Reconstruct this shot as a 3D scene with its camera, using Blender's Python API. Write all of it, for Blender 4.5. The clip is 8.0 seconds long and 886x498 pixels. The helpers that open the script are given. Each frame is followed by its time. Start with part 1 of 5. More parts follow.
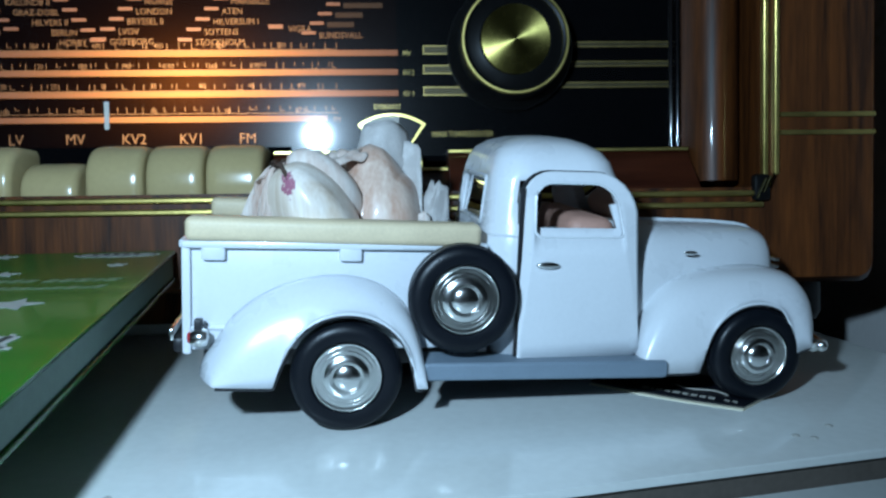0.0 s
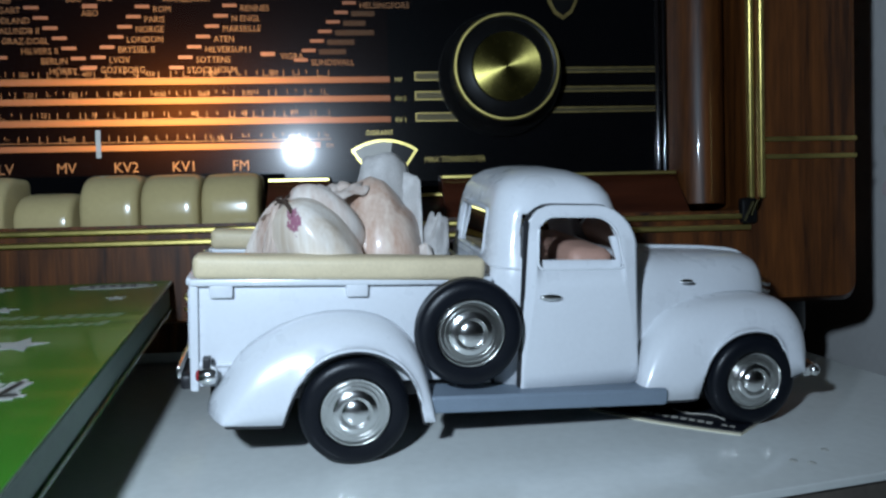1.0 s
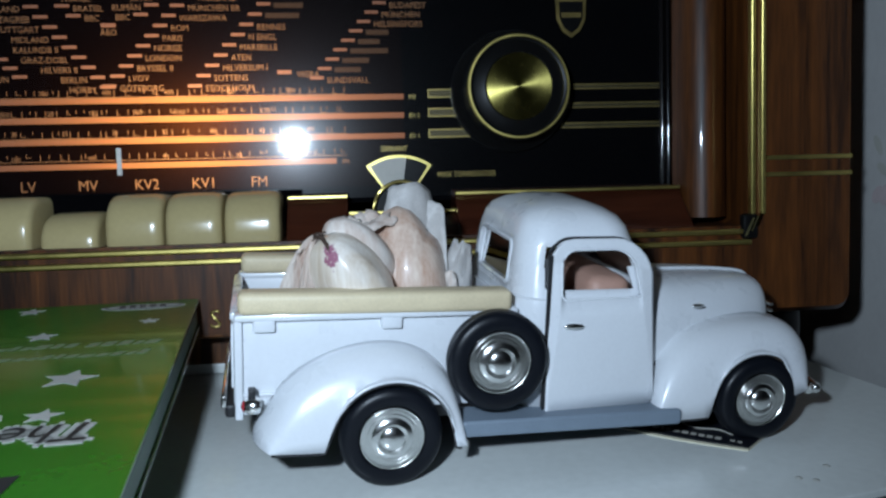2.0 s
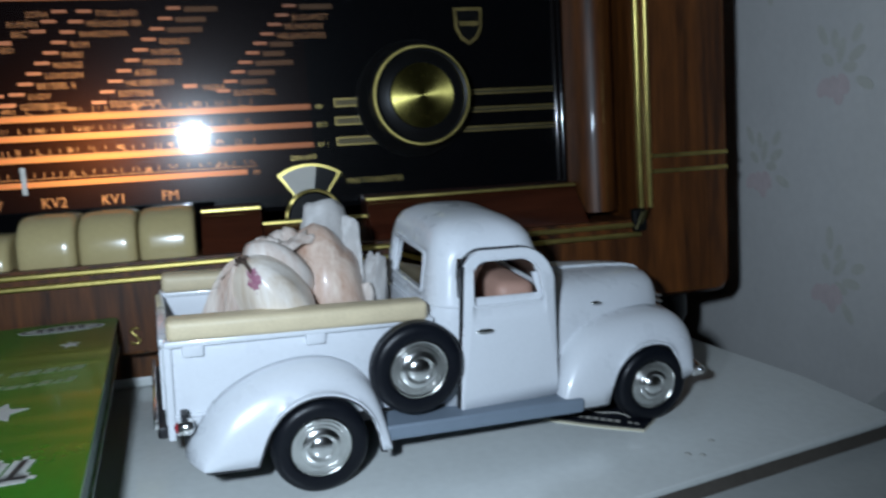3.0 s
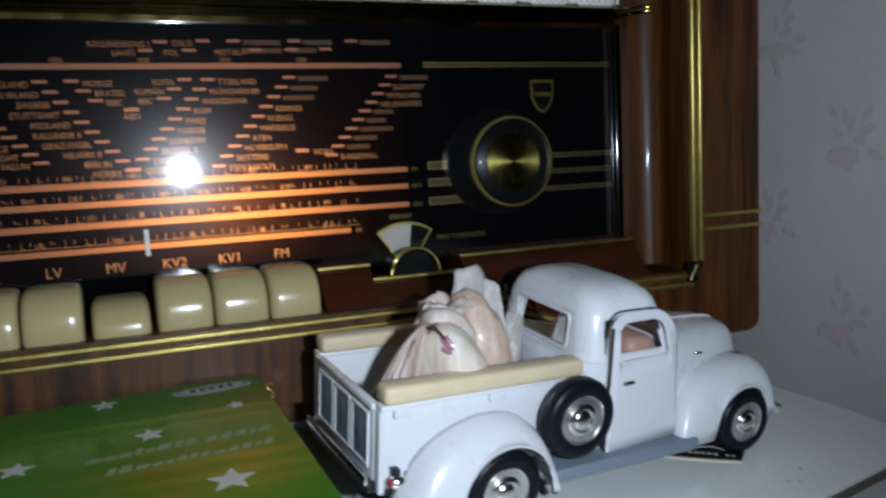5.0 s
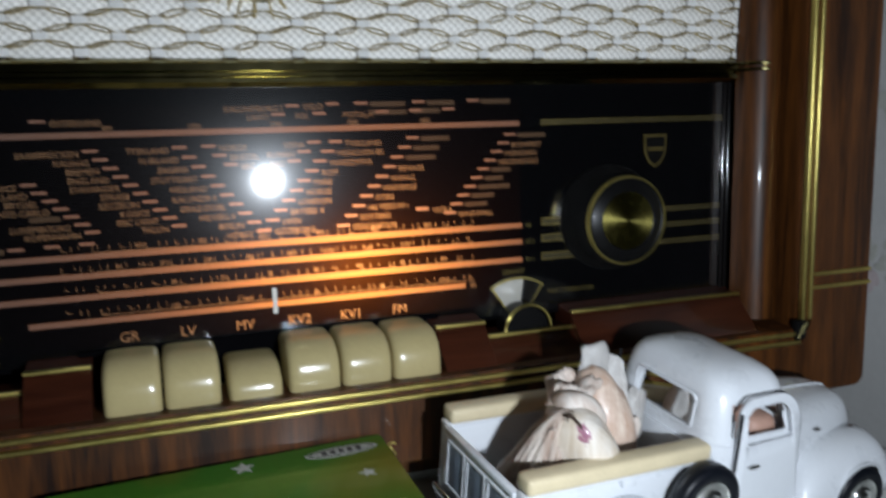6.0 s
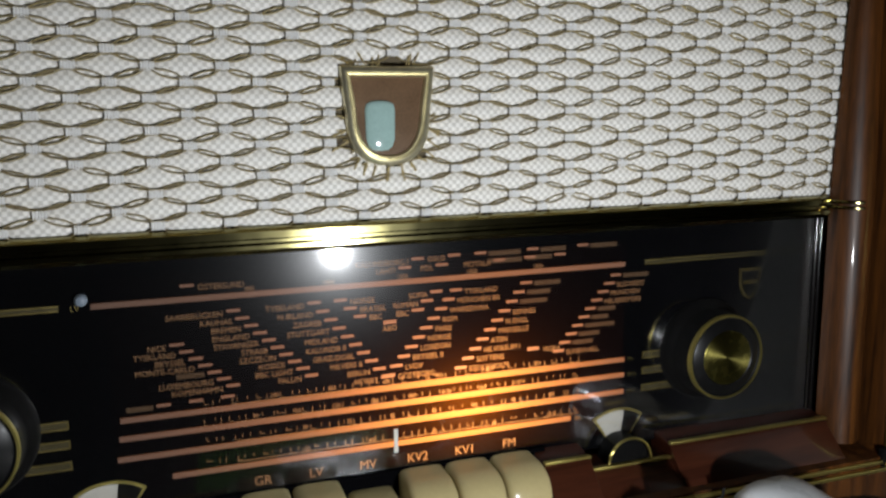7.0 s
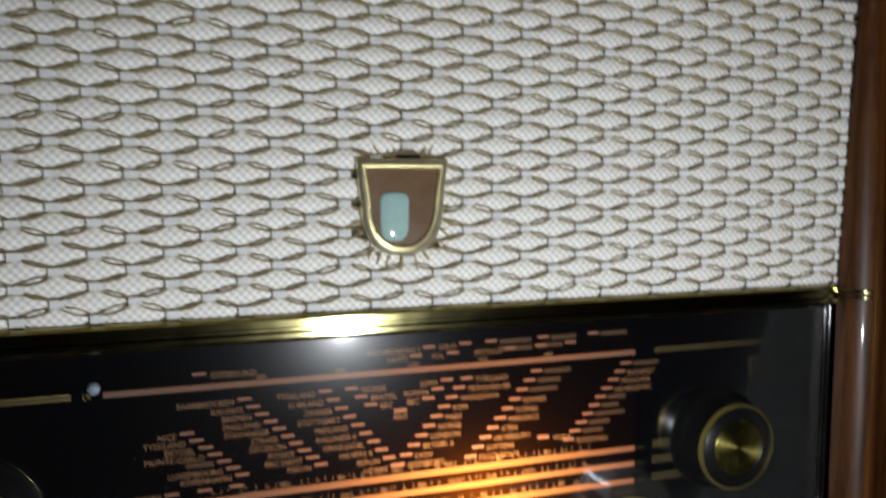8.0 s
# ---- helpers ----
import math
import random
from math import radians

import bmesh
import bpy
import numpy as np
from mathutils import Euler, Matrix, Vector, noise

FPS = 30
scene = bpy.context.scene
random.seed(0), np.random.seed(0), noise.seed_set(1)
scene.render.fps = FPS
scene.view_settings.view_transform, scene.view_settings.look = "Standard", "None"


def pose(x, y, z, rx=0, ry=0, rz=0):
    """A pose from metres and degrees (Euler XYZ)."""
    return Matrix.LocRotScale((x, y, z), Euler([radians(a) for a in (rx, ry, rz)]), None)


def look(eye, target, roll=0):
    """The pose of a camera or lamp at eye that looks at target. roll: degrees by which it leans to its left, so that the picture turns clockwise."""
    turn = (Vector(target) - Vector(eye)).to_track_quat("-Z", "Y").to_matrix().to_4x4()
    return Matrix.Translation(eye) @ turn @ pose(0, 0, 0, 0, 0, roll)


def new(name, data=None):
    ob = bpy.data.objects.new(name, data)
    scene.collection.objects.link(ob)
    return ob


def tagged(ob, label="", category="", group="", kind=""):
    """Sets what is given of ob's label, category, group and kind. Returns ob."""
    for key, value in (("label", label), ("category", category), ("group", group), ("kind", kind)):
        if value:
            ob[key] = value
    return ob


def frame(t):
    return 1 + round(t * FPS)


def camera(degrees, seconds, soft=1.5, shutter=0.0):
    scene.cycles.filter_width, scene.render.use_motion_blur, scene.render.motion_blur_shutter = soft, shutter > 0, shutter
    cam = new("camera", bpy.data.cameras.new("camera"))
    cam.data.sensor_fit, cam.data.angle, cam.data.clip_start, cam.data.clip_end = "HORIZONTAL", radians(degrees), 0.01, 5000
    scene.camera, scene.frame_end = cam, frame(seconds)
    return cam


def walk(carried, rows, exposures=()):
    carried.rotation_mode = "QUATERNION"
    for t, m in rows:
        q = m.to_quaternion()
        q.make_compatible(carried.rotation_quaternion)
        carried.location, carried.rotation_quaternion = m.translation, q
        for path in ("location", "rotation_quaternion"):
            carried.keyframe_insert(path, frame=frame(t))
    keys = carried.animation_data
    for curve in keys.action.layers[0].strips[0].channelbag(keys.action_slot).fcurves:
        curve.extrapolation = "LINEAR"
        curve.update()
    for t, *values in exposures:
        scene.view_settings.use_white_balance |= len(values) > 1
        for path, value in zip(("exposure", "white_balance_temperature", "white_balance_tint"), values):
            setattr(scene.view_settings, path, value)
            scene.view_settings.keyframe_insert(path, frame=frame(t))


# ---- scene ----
# All places are written at the scale of the full-size truck; U brings them down to the 1:24 model.
U = 1.0 / 24.0
cam = camera(57.1, 8.0, soft=2.4, shutter=0.5)
PATH = [
    (0, (0.267, 0.121, 1.984), (0.366, 2.095, 1.68), -0.5),
    (0.5, (0.217, 0.074, 1.978), (0.352, 2.051, 1.704), -0.9),
    (1, (0.044, 0.086, 2.199), (0.213, 2.057, 1.904), -0.9),
    (2.3, (-0.461, -0.176, 2.877), (-0.198, 1.769, 2.495), -0.6),
    (2.5, (-0.519, -0.239, 2.995), (-0.215, 1.702, 2.621), -0.5),
    (3, (-0.474, -0.381, 3.126), (-0.021, 1.513, 2.673), -2.0),
    (3.5, (-0.936, -0.276, 3.168), (-0.306, 1.554, 2.665), -1.1),
    (4, (-1.734, -0.279, 3.269), (-0.978, 1.498, 2.75), -0.3),
    (4.5, (-2.49, -0.433, 3.565), (-1.698, 1.344, 3.102), 0.6),
    (4.7, (-2.707, -0.376, 3.65), (-1.925, 1.413, 3.216), 0.2),
    (5.8, (-3.535, 0.051, 4.616), (-2.863, 1.879, 4.16), -0.0),
    (6, (-3.737, 0.166, 4.861), (-3.076, 1.981, 4.34), 0.8),
    (6.5, (-4.485, 0.395, 5.776), (-3.853, 2.231, 5.296), 1.6),
    (7, (-4.865, 0.623, 6.522), (-4.223, 2.44, 5.989), 1.5),
    (7.5, (-4.863, 0.766, 6.721), (-4.199, 2.572, 6.175), 1.8),
    (7.6, (-4.881, 0.78, 6.742), (-4.221, 2.595, 6.219), 1.8),
    (7.9, (-4.94, 0.711, 6.828), (-4.284, 2.55, 6.396), 1.8),
    (8, (-4.984, 0.67, 6.845), (-4.337, 2.522, 6.452), 2.1),
]
walk(cam, [(t, look(Vector(eye) * U, Vector(target) * U, roll)) for t, eye, target, roll in PATH],
     exposures=[(0, 0.32, 5050, 0), (0.5, 0.2, 5500, 6), (1.2, 0.12, 5750, 10), (3.5, 0.1, 5950, 12), (4.5, 0.05, 6200, 15), (6, 0.45, 6500, 15), (7.0, 0.68, 7100, 17), (8, 0.74, 7000, 16)])
# Dim room light and the small white lamp of the camera, which also shows in the dial glass.
world = bpy.data.worlds.new("dim_room")
scene.world = world
world.use_nodes = True
world.node_tree.nodes["Background"].inputs[0].default_value = (0.55, 0.65, 1.0, 1)
world.node_tree.nodes["Background"].inputs[1].default_value = 0.045
led = bpy.data.lights.new("camera_lamp", 'SPOT')
led.energy, led.color, led.shadow_soft_size = 3.2, (0.80, 0.92, 1.0), 0.17 * U
led.spot_size, led.spot_blend = radians(126), 0.75
lamp = new("camera_lamp", led)
lamp.matrix_basis = look(Vector((-1.45, -0.30, 3.75)) * U, Vector((-1.1, 7.5, 3.2)) * U)
tagged(lamp, "small white lamp beside the camera", "lamp", kind="structure")
def mat(name, color, rough=0.5, metal=0.0, var=0.08, scale=60.0, bump=0.0, bscale=400.0, coat=0.0, spec=0.5, sheen=0.0, trans=0.0):
    """A surface with two scales of colour variation, worn gloss and fine relief."""
    m = bpy.data.materials.new(name)
    m.use_nodes = True
    nt = m.node_tree
    b = nt.nodes["Principled BSDF"]
    tc = nt.nodes.new("ShaderNodeTexCoord")
    n1, n2 = nt.nodes.new("ShaderNodeTexNoise"), nt.nodes.new("ShaderNodeTexNoise")
    n1.inputs["Scale"].default_value, n2.inputs["Scale"].default_value = scale, scale * 9
    n1.inputs["Detail"].default_value = 4
    add = nt.nodes.new("ShaderNodeMath")
    add.operation = 'ADD'
    nt.links.new(tc.outputs["Object"], n1.inputs["Vector"])
    nt.links.new(tc.outputs["Object"], n2.inputs["Vector"])
    nt.links.new(n1.outputs["Fac"], add.inputs[0])
    nt.links.new(n2.outputs["Fac"], add.inputs[1])
    mr = nt.nodes.new("ShaderNodeMapRange")
    mr.inputs["From Min"].default_value, mr.inputs["From Max"].default_value = 0.6, 1.4
    mr.inputs["To Min"].default_value, mr.inputs["To Max"].default_value = 1 - var, 1 + var
    nt.links.new(add.outputs[0], mr.inputs["Value"])
    mul = nt.nodes.new("ShaderNodeVectorMath")
    mul.operation = 'MULTIPLY'
    mul.inputs[0].default_value = color
    nt.links.new(mr.outputs[0], mul.inputs[1])
    nt.links.new(mul.outputs[0], b.inputs["Base Color"])
    rr = nt.nodes.new("ShaderNodeMapRange")
    rr.inputs["To Min"].default_value, rr.inputs["To Max"].default_value = rough * 0.8, min(1, rough * 1.25)
    nt.links.new(n1.outputs["Fac"], rr.inputs["Value"])
    nt.links.new(rr.outputs[0], b.inputs["Roughness"])
    b.inputs["Metallic"].default_value = metal
    b.inputs["Specular IOR Level"].default_value = spec
    b.inputs["Coat Weight"].default_value = coat
    b.inputs["Coat Roughness"].default_value = 0.06
    b.inputs["Transmission Weight"].default_value = trans
    if bump:
        n3 = nt.nodes.new("ShaderNodeTexNoise")
        n3.inputs["Scale"].default_value = bscale
        nt.links.new(tc.outputs["Object"], n3.inputs["Vector"])
        bp = nt.nodes.new("ShaderNodeBump")
        bp.inputs["Strength"].default_value = bump
        bp.inputs["Distance"].default_value = 0.0005
        nt.links.new(n3.outputs["Fac"], bp.inputs["Height"])
        nt.links.new(bp.outputs[0], b.inputs["Normal"])
    return m


def ramp_wood(name, dark, light, axis, rough=0.3, coat=0.6, stretch=0.07):
    """Varnished wood with grain along one axis."""
    m = bpy.data.materials.new(name)
    m.use_nodes = True
    nt = m.node_tree
    b = nt.nodes["Principled BSDF"]
    tc, mp = nt.nodes.new("ShaderNodeTexCoord"), nt.nodes.new("ShaderNodeMapping")
    sc = [1.0, 1.0, 1.0]
    sc[axis] = stretch
    mp.inputs["Scale"].default_value = sc
    nt.links.new(tc.outputs["Object"], mp.inputs["Vector"])
    n1, n2 = nt.nodes.new("ShaderNodeTexNoise"), nt.nodes.new("ShaderNodeTexNoise")
    n1.inputs["Scale"].default_value, n1.inputs["Detail"].default_value, n1.inputs["Distortion"].default_value = 130, 6, 1.0
    n2.inputs["Scale"].default_value, n2.inputs["Detail"].default_value = 1100, 3
    for n in (n1, n2):
        nt.links.new(mp.outputs[0], n.inputs["Vector"])
    add = nt.nodes.new("ShaderNodeMath")
    add.operation = 'MULTIPLY_ADD'
    add.inputs[1].default_value = 0.35
    nt.links.new(n2.outputs["Fac"], add.inputs[0])
    nt.links.new(n1.outputs["Fac"], add.inputs[2])
    cr = nt.nodes.new("ShaderNodeValToRGB")
    cr.color_ramp.elements[0].position, cr.color_ramp.elements[1].position = 0.48, 0.88
    cr.color_ramp.elements[0].color, cr.color_ramp.elements[1].color = (*dark, 1), (*light, 1)
    nt.links.new(add.outputs[0], cr.inputs[0])
    nt.links.new(cr.outputs[0], b.inputs["Base Color"])
    b.inputs["Roughness"].default_value = rough
    b.inputs["Coat Weight"].default_value = coat
    b.inputs["Coat Roughness"].default_value = 0.06
    b.inputs["Specular IOR Level"].default_value = 0.3
    bp = nt.nodes.new("ShaderNodeBump")
    bp.inputs["Strength"].default_value, bp.inputs["Distance"].default_value = 0.15, 0.0003
    nt.links.new(n2.outputs["Fac"], bp.inputs["Height"])
    nt.links.new(bp.outputs[0], b.inputs["Normal"])
    return m


def glow_print(name, base, glow, strength, reach, floor=0.0):
    """Dial print; bulb light painted in as emission, falling off from the bulb's spot."""
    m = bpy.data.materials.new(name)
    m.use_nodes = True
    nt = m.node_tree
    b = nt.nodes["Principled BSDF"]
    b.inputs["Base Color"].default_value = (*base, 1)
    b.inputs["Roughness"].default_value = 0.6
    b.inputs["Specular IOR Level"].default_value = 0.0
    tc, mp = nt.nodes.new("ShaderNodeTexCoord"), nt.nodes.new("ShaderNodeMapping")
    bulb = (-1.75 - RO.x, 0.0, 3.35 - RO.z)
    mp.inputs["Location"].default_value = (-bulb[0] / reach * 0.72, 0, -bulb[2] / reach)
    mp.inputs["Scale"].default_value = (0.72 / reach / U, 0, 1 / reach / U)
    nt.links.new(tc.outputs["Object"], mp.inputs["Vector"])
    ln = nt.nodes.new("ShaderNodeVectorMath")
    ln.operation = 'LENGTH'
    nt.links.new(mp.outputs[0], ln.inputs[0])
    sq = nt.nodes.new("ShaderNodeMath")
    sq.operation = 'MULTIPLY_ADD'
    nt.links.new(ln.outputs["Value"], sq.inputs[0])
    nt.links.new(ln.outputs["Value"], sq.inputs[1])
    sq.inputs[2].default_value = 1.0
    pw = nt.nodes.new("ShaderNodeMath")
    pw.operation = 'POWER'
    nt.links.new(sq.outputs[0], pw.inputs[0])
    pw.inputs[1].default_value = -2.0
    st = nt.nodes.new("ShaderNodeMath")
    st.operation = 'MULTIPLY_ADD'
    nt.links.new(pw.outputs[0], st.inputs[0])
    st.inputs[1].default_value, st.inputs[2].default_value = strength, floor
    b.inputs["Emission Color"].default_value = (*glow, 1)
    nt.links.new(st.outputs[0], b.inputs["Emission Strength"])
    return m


def glass_mat(name, tint=(1, 1, 1), rough=0.02, haze=0.0):
    """Thin clear pane: see-through, with the gloss of glass."""
    m = bpy.data.materials.new(name)
    m.use_nodes = True
    nt = m.node_tree
    nt.nodes.remove(nt.nodes["Principled BSDF"])
    tr, gl, mx = nt.nodes.new("ShaderNodeBsdfTransparent"), nt.nodes.new("ShaderNodeBsdfGlossy"), nt.nodes.new("ShaderNodeMixShader")
    fr = nt.nodes.new("ShaderNodeFresnel")
    fr.inputs["IOR"].default_value = 1.5
    tr.inputs["Color"].default_value = (*tint, 1)
    gl.inputs["Roughness"].default_value = rough
    nt.links.new(fr.outputs[0], mx.inputs[0])
    nt.links.new(tr.outputs[0], mx.inputs[1])
    if haze:
        g2, m2 = nt.nodes.new("ShaderNodeBsdfGlossy"), nt.nodes.new("ShaderNodeMixShader")
        g2.inputs["Roughness"].default_value = 0.22
        m2.inputs[0].default_value = haze
        nt.links.new(gl.outputs[0], m2.inputs[1])
        nt.links.new(g2.outputs[0], m2.inputs[2])
        nt.links.new(m2.outputs[0], mx.inputs[2])
    else:
        nt.links.new(gl.outputs[0], mx.inputs[2])
    nt.links.new(mx.outputs[0], nt.nodes["Material Output"].inputs["Surface"])
    return m


# The radio leans back; its own axes start at RO (written in leaning coordinates x, depth, rise).
LEAN = 6.5
RX, RY = -2.68, 7.95
RO = Vector((RX, RY * math.cos(radians(LEAN)), RY * math.sin(radians(LEAN))))

def cloth_mat():
    """Grille cloth with a fine basket weave."""
    m = mat("pale_grille_cloth", (0.88, 0.855, 0.81), 0.6, var=0.08, scale=500)
    nt = m.node_tree
    b = nt.nodes["Principled BSDF"]
    old = b.inputs["Base Color"].links[0].from_socket
    tc, mp, ck, mul = nt.nodes.new("ShaderNodeTexCoord"), nt.nodes.new("ShaderNodeMapping"), nt.nodes.new("ShaderNodeTexChecker"), nt.nodes.new("ShaderNodeVectorMath")
    mp.inputs["Scale"].default_value = (1.0, 0.0, 1.0)
    mp.inputs["Location"].default_value = (0, 0.0003, 0)
    ck.inputs["Scale"].default_value = 560
    ck.inputs["Color1"].default_value, ck.inputs["Color2"].default_value = (1.07, 1.07, 1.07, 1), (0.78, 0.77, 0.75, 1)
    mul.operation = 'MULTIPLY'
    nt.links.new(tc.outputs["Object"], mp.inputs["Vector"])
    nt.links.new(mp.outputs[0], ck.inputs["Vector"])
    nt.links.new(old, mul.inputs[0])
    nt.links.new(ck.outputs["Color"], mul.inputs[1])
    nt.links.new(mul.outputs[0], b.inputs["Base Color"])
    bp = nt.nodes.new("ShaderNodeBump")
    bp.inputs["Strength"].default_value, bp.inputs["Distance"].default_value = 0.5, 0.0003
    nt.links.new(ck.outputs["Fac"], bp.inputs["Height"])
    nt.links.new(bp.outputs[0], b.inputs["Normal"])
    return m


M_WHITE = mat("white_diecast_paint", (0.66, 0.68, 0.71), 0.28, var=0.03, scale=90, coat=0.5)
M_BOARD = mat("grey_plastic", (0.17, 0.21, 0.26), 0.5, var=0.08, scale=150, bump=0.1, bscale=2500)
M_TYRE = mat("black_tyre_plastic", (0.005, 0.006, 0.009), 0.36, spec=0.25, var=0.2, scale=200, bump=0.1, bscale=1800)
M_CHROME = mat("chrome", (0.92, 0.92, 0.90), 0.19, 1.0, var=0.04, scale=200)
M_BLACK = mat("black_chassis", (0.012, 0.012, 0.014), 0.45, var=0.2, scale=120)
M_RAIL = mat("cream_painted_rail", (0.62, 0.52, 0.34), 0.5, var=0.08, scale=160, bump=0.15, bscale=1500)
M_SEAT = mat("pinkish_brown_seat", (0.42, 0.25, 0.19), 0.55, var=0.1, scale=200)
M_LAMPRED = mat("red_lamp_lens", (0.35, 0.03, 0.04), 0.15, var=0.1)
M_GLASS = glass_mat("clear_glass", (0.88, 0.9, 0.92))
M_SLAB = mat("white_glazed_slab", (0.60, 0.62, 0.60), 0.20, var=0.06, scale=35, bump=0.04, bscale=120, coat=0.6)
M_GAPSHADE = mat("dark_gap_shade", (0.085, 0.072, 0.06), 0.6, var=0.2)
M_TABLE = mat("grey_white_table", (0.44, 0.455, 0.44), 0.5, var=0.07, scale=40)
M_WOOD = ramp_wood("brown_walnut_veneer", (0.014, 0.0045, 0.0014), (0.112, 0.036, 0.0065), 2, 0.45, 0.16)
M_WOODH = ramp_wood("brown_walnut_veneer_along", (0.020, 0.0065, 0.0018), (0.13, 0.048, 0.010), 2, 0.42, 0.3, 0.12)
M_REDWOOD = ramp_wood("dark_red_sill", (0.025, 0.006, 0.003), (0.06, 0.016, 0.007), 0, 0.3, 0.5)
M_BEZEL = mat("worn_pale_brass", (0.72, 0.66, 0.46), 0.34, 0.85, var=0.2, scale=200)
M_BRASS = mat("polished_brass", (0.66, 0.54, 0.17), 0.34, 1.0, var=0.12, scale=120, bump=0.05)
M_RAILBRASS = mat("dark_polished_brass", (0.25, 0.22, 0.10), 0.12, 1.0, var=0.1, scale=120)
M_DIAL = mat("black_dial_print", (0.0025, 0.0025, 0.003), 0.7, var=0.1, scale=60, spec=0.0)
M_PANE = glass_mat("dial_glass", (1, 1, 1), 0.05, 0.13)
M_BAKE = mat("black_bakelite", (0.005, 0.0048, 0.0048), 0.32, var=0.15, coat=0.02, spec=0.13)
M_BEAD = mat("dark_lacquer_bead", (0.006, 0.005, 0.005), 0.10, var=0.1, coat=0.5, spec=0.5)
M_KEY = mat("ivory_key_plastic", (0.46, 0.375, 0.185), 0.22, var=0.05, scale=60, coat=0.4)
M_CLOTH = cloth_mat()
M_STITCH = mat("white_binding_thread", (0.86, 0.85, 0.83), 0.38, var=0.06, scale=900, bump=0.8, bscale=3000)
M_BACKING = mat("brown_grille_backing", (0.10, 0.075, 0.04), 0.7, var=0.3, scale=300)
M_CORD = mat("gold_brown_cord", (0.46, 0.36, 0.17), 0.40, 0.3, var=0.45, scale=900, bump=0.8, bscale=3000)
M_EYE = mat("green_tube_glow_glass", (0.34, 0.50, 0.47), 0.12, var=0.12, scale=150, coat=0.6)
M_EYEBACK = mat("brown_eye_window", (0.15, 0.085, 0.045), 0.2, var=0.3, scale=120, coat=0.6)
M_GOLDDIM = mat("dull_gold_print", (0.075, 0.06, 0.025), 0.5, 0.6, var=0.2, scale=300)
M_GOLDPRINT = mat("gold_dial_print", (0.30, 0.23, 0.08), 0.4, 0.95, var=0.15, scale=300)
M_PALEPRINT = mat("pale_dial_print", (0.45, 0.43, 0.38), 0.5, var=0.1)
M_LINE = glow_print("glow_dial_line", (0.095, 0.08, 0.07), (1.0, 0.29, 0.04), 2.3, 0.9, 0.012)
M_MARK = glow_print("glow_dial_mark", (0.115, 0.085, 0.07), (1.0, 0.33, 0.10), 1.9, 0.95, 0.015)
M_NAME = glow_print("glow_dial_lettering", (0.17, 0.115, 0.07), (1.0, 0.36, 0.08), 1.9, 0.9, 0.015)
M_FAINT = glow_print("faint_dial_print", (0.06, 0.045, 0.03), (1.0, 0.32, 0.06), 0.4, 0.9, 0.005)
M_GLOW = glow_print("glow_dial_ground", (0.0025, 0.0025, 0.003), (1.0, 0.22, 0.012), 0.24, 0.46)
M_NEEDLE = mat("white_pointer", (0.7, 0.68, 0.62), 0.5)
M_WALL = mat("pale_wallpaper", (0.58, 0.575, 0.56), 0.75, var=0.05, scale=30, bump=0.3, bscale=900)
M_FLOWER = mat("faded_pink_print", (0.57, 0.49, 0.49), 0.8, var=0.1, scale=300)
M_LEAFP = mat("faded_green_print", (0.51, 0.51, 0.46), 0.8, var=0.1, scale=300)
M_PAGE = mat("grey_green_case_edge", (0.20, 0.26, 0.22), 0.7, var=0.15, scale=300)
M_INK = mat("white_print", (0.40, 0.40, 0.37), 0.4, var=0.08)
M_SCRIPT = mat("faded_script_print", (0.17, 0.22, 0.12), 0.4, var=0.2, scale=300)
M_DARKINK = mat("black_print", (0.02, 0.02, 0.02), 0.4)
M_CARD = mat("black_card", (0.008, 0.009, 0.014), 0.35, var=0.2)
M_CREAM = mat("cream_card_edge", (0.6, 0.56, 0.42), 0.6)
M_GARLIC = ramp_wood("garlic_skin", (0.42, 0.31, 0.25), (0.74, 0.68, 0.61), 2, 0.36, 0.15, 0.10)
M_PAPER = ramp_wood("papery_garlic_skin", (0.52, 0.40, 0.33), (0.74, 0.68, 0.62), 2, 0.45, 0.0, 0.12)
M_CLOVE = ramp_wood("pinkish_garlic_clove", (0.46, 0.29, 0.21), (0.72, 0.60, 0.50), 2, 0.36, 0.15, 0.25)
M_ROOT = mat("dry_brown_root", (0.05, 0.03, 0.02), 0.8, var=0.3, scale=500)
M_BLUSH = ramp_wood("garlic_clove_with_purple_stain", (0.54, 0.44, 0.33), (0.76, 0.70, 0.63), 2, 0.30, 0.25, 0.14)
M_STALK = mat("dry_grey_stalk", (0.47, 0.45, 0.43), 0.5, var=0.12, scale=200, bump=0.3, bscale=900)


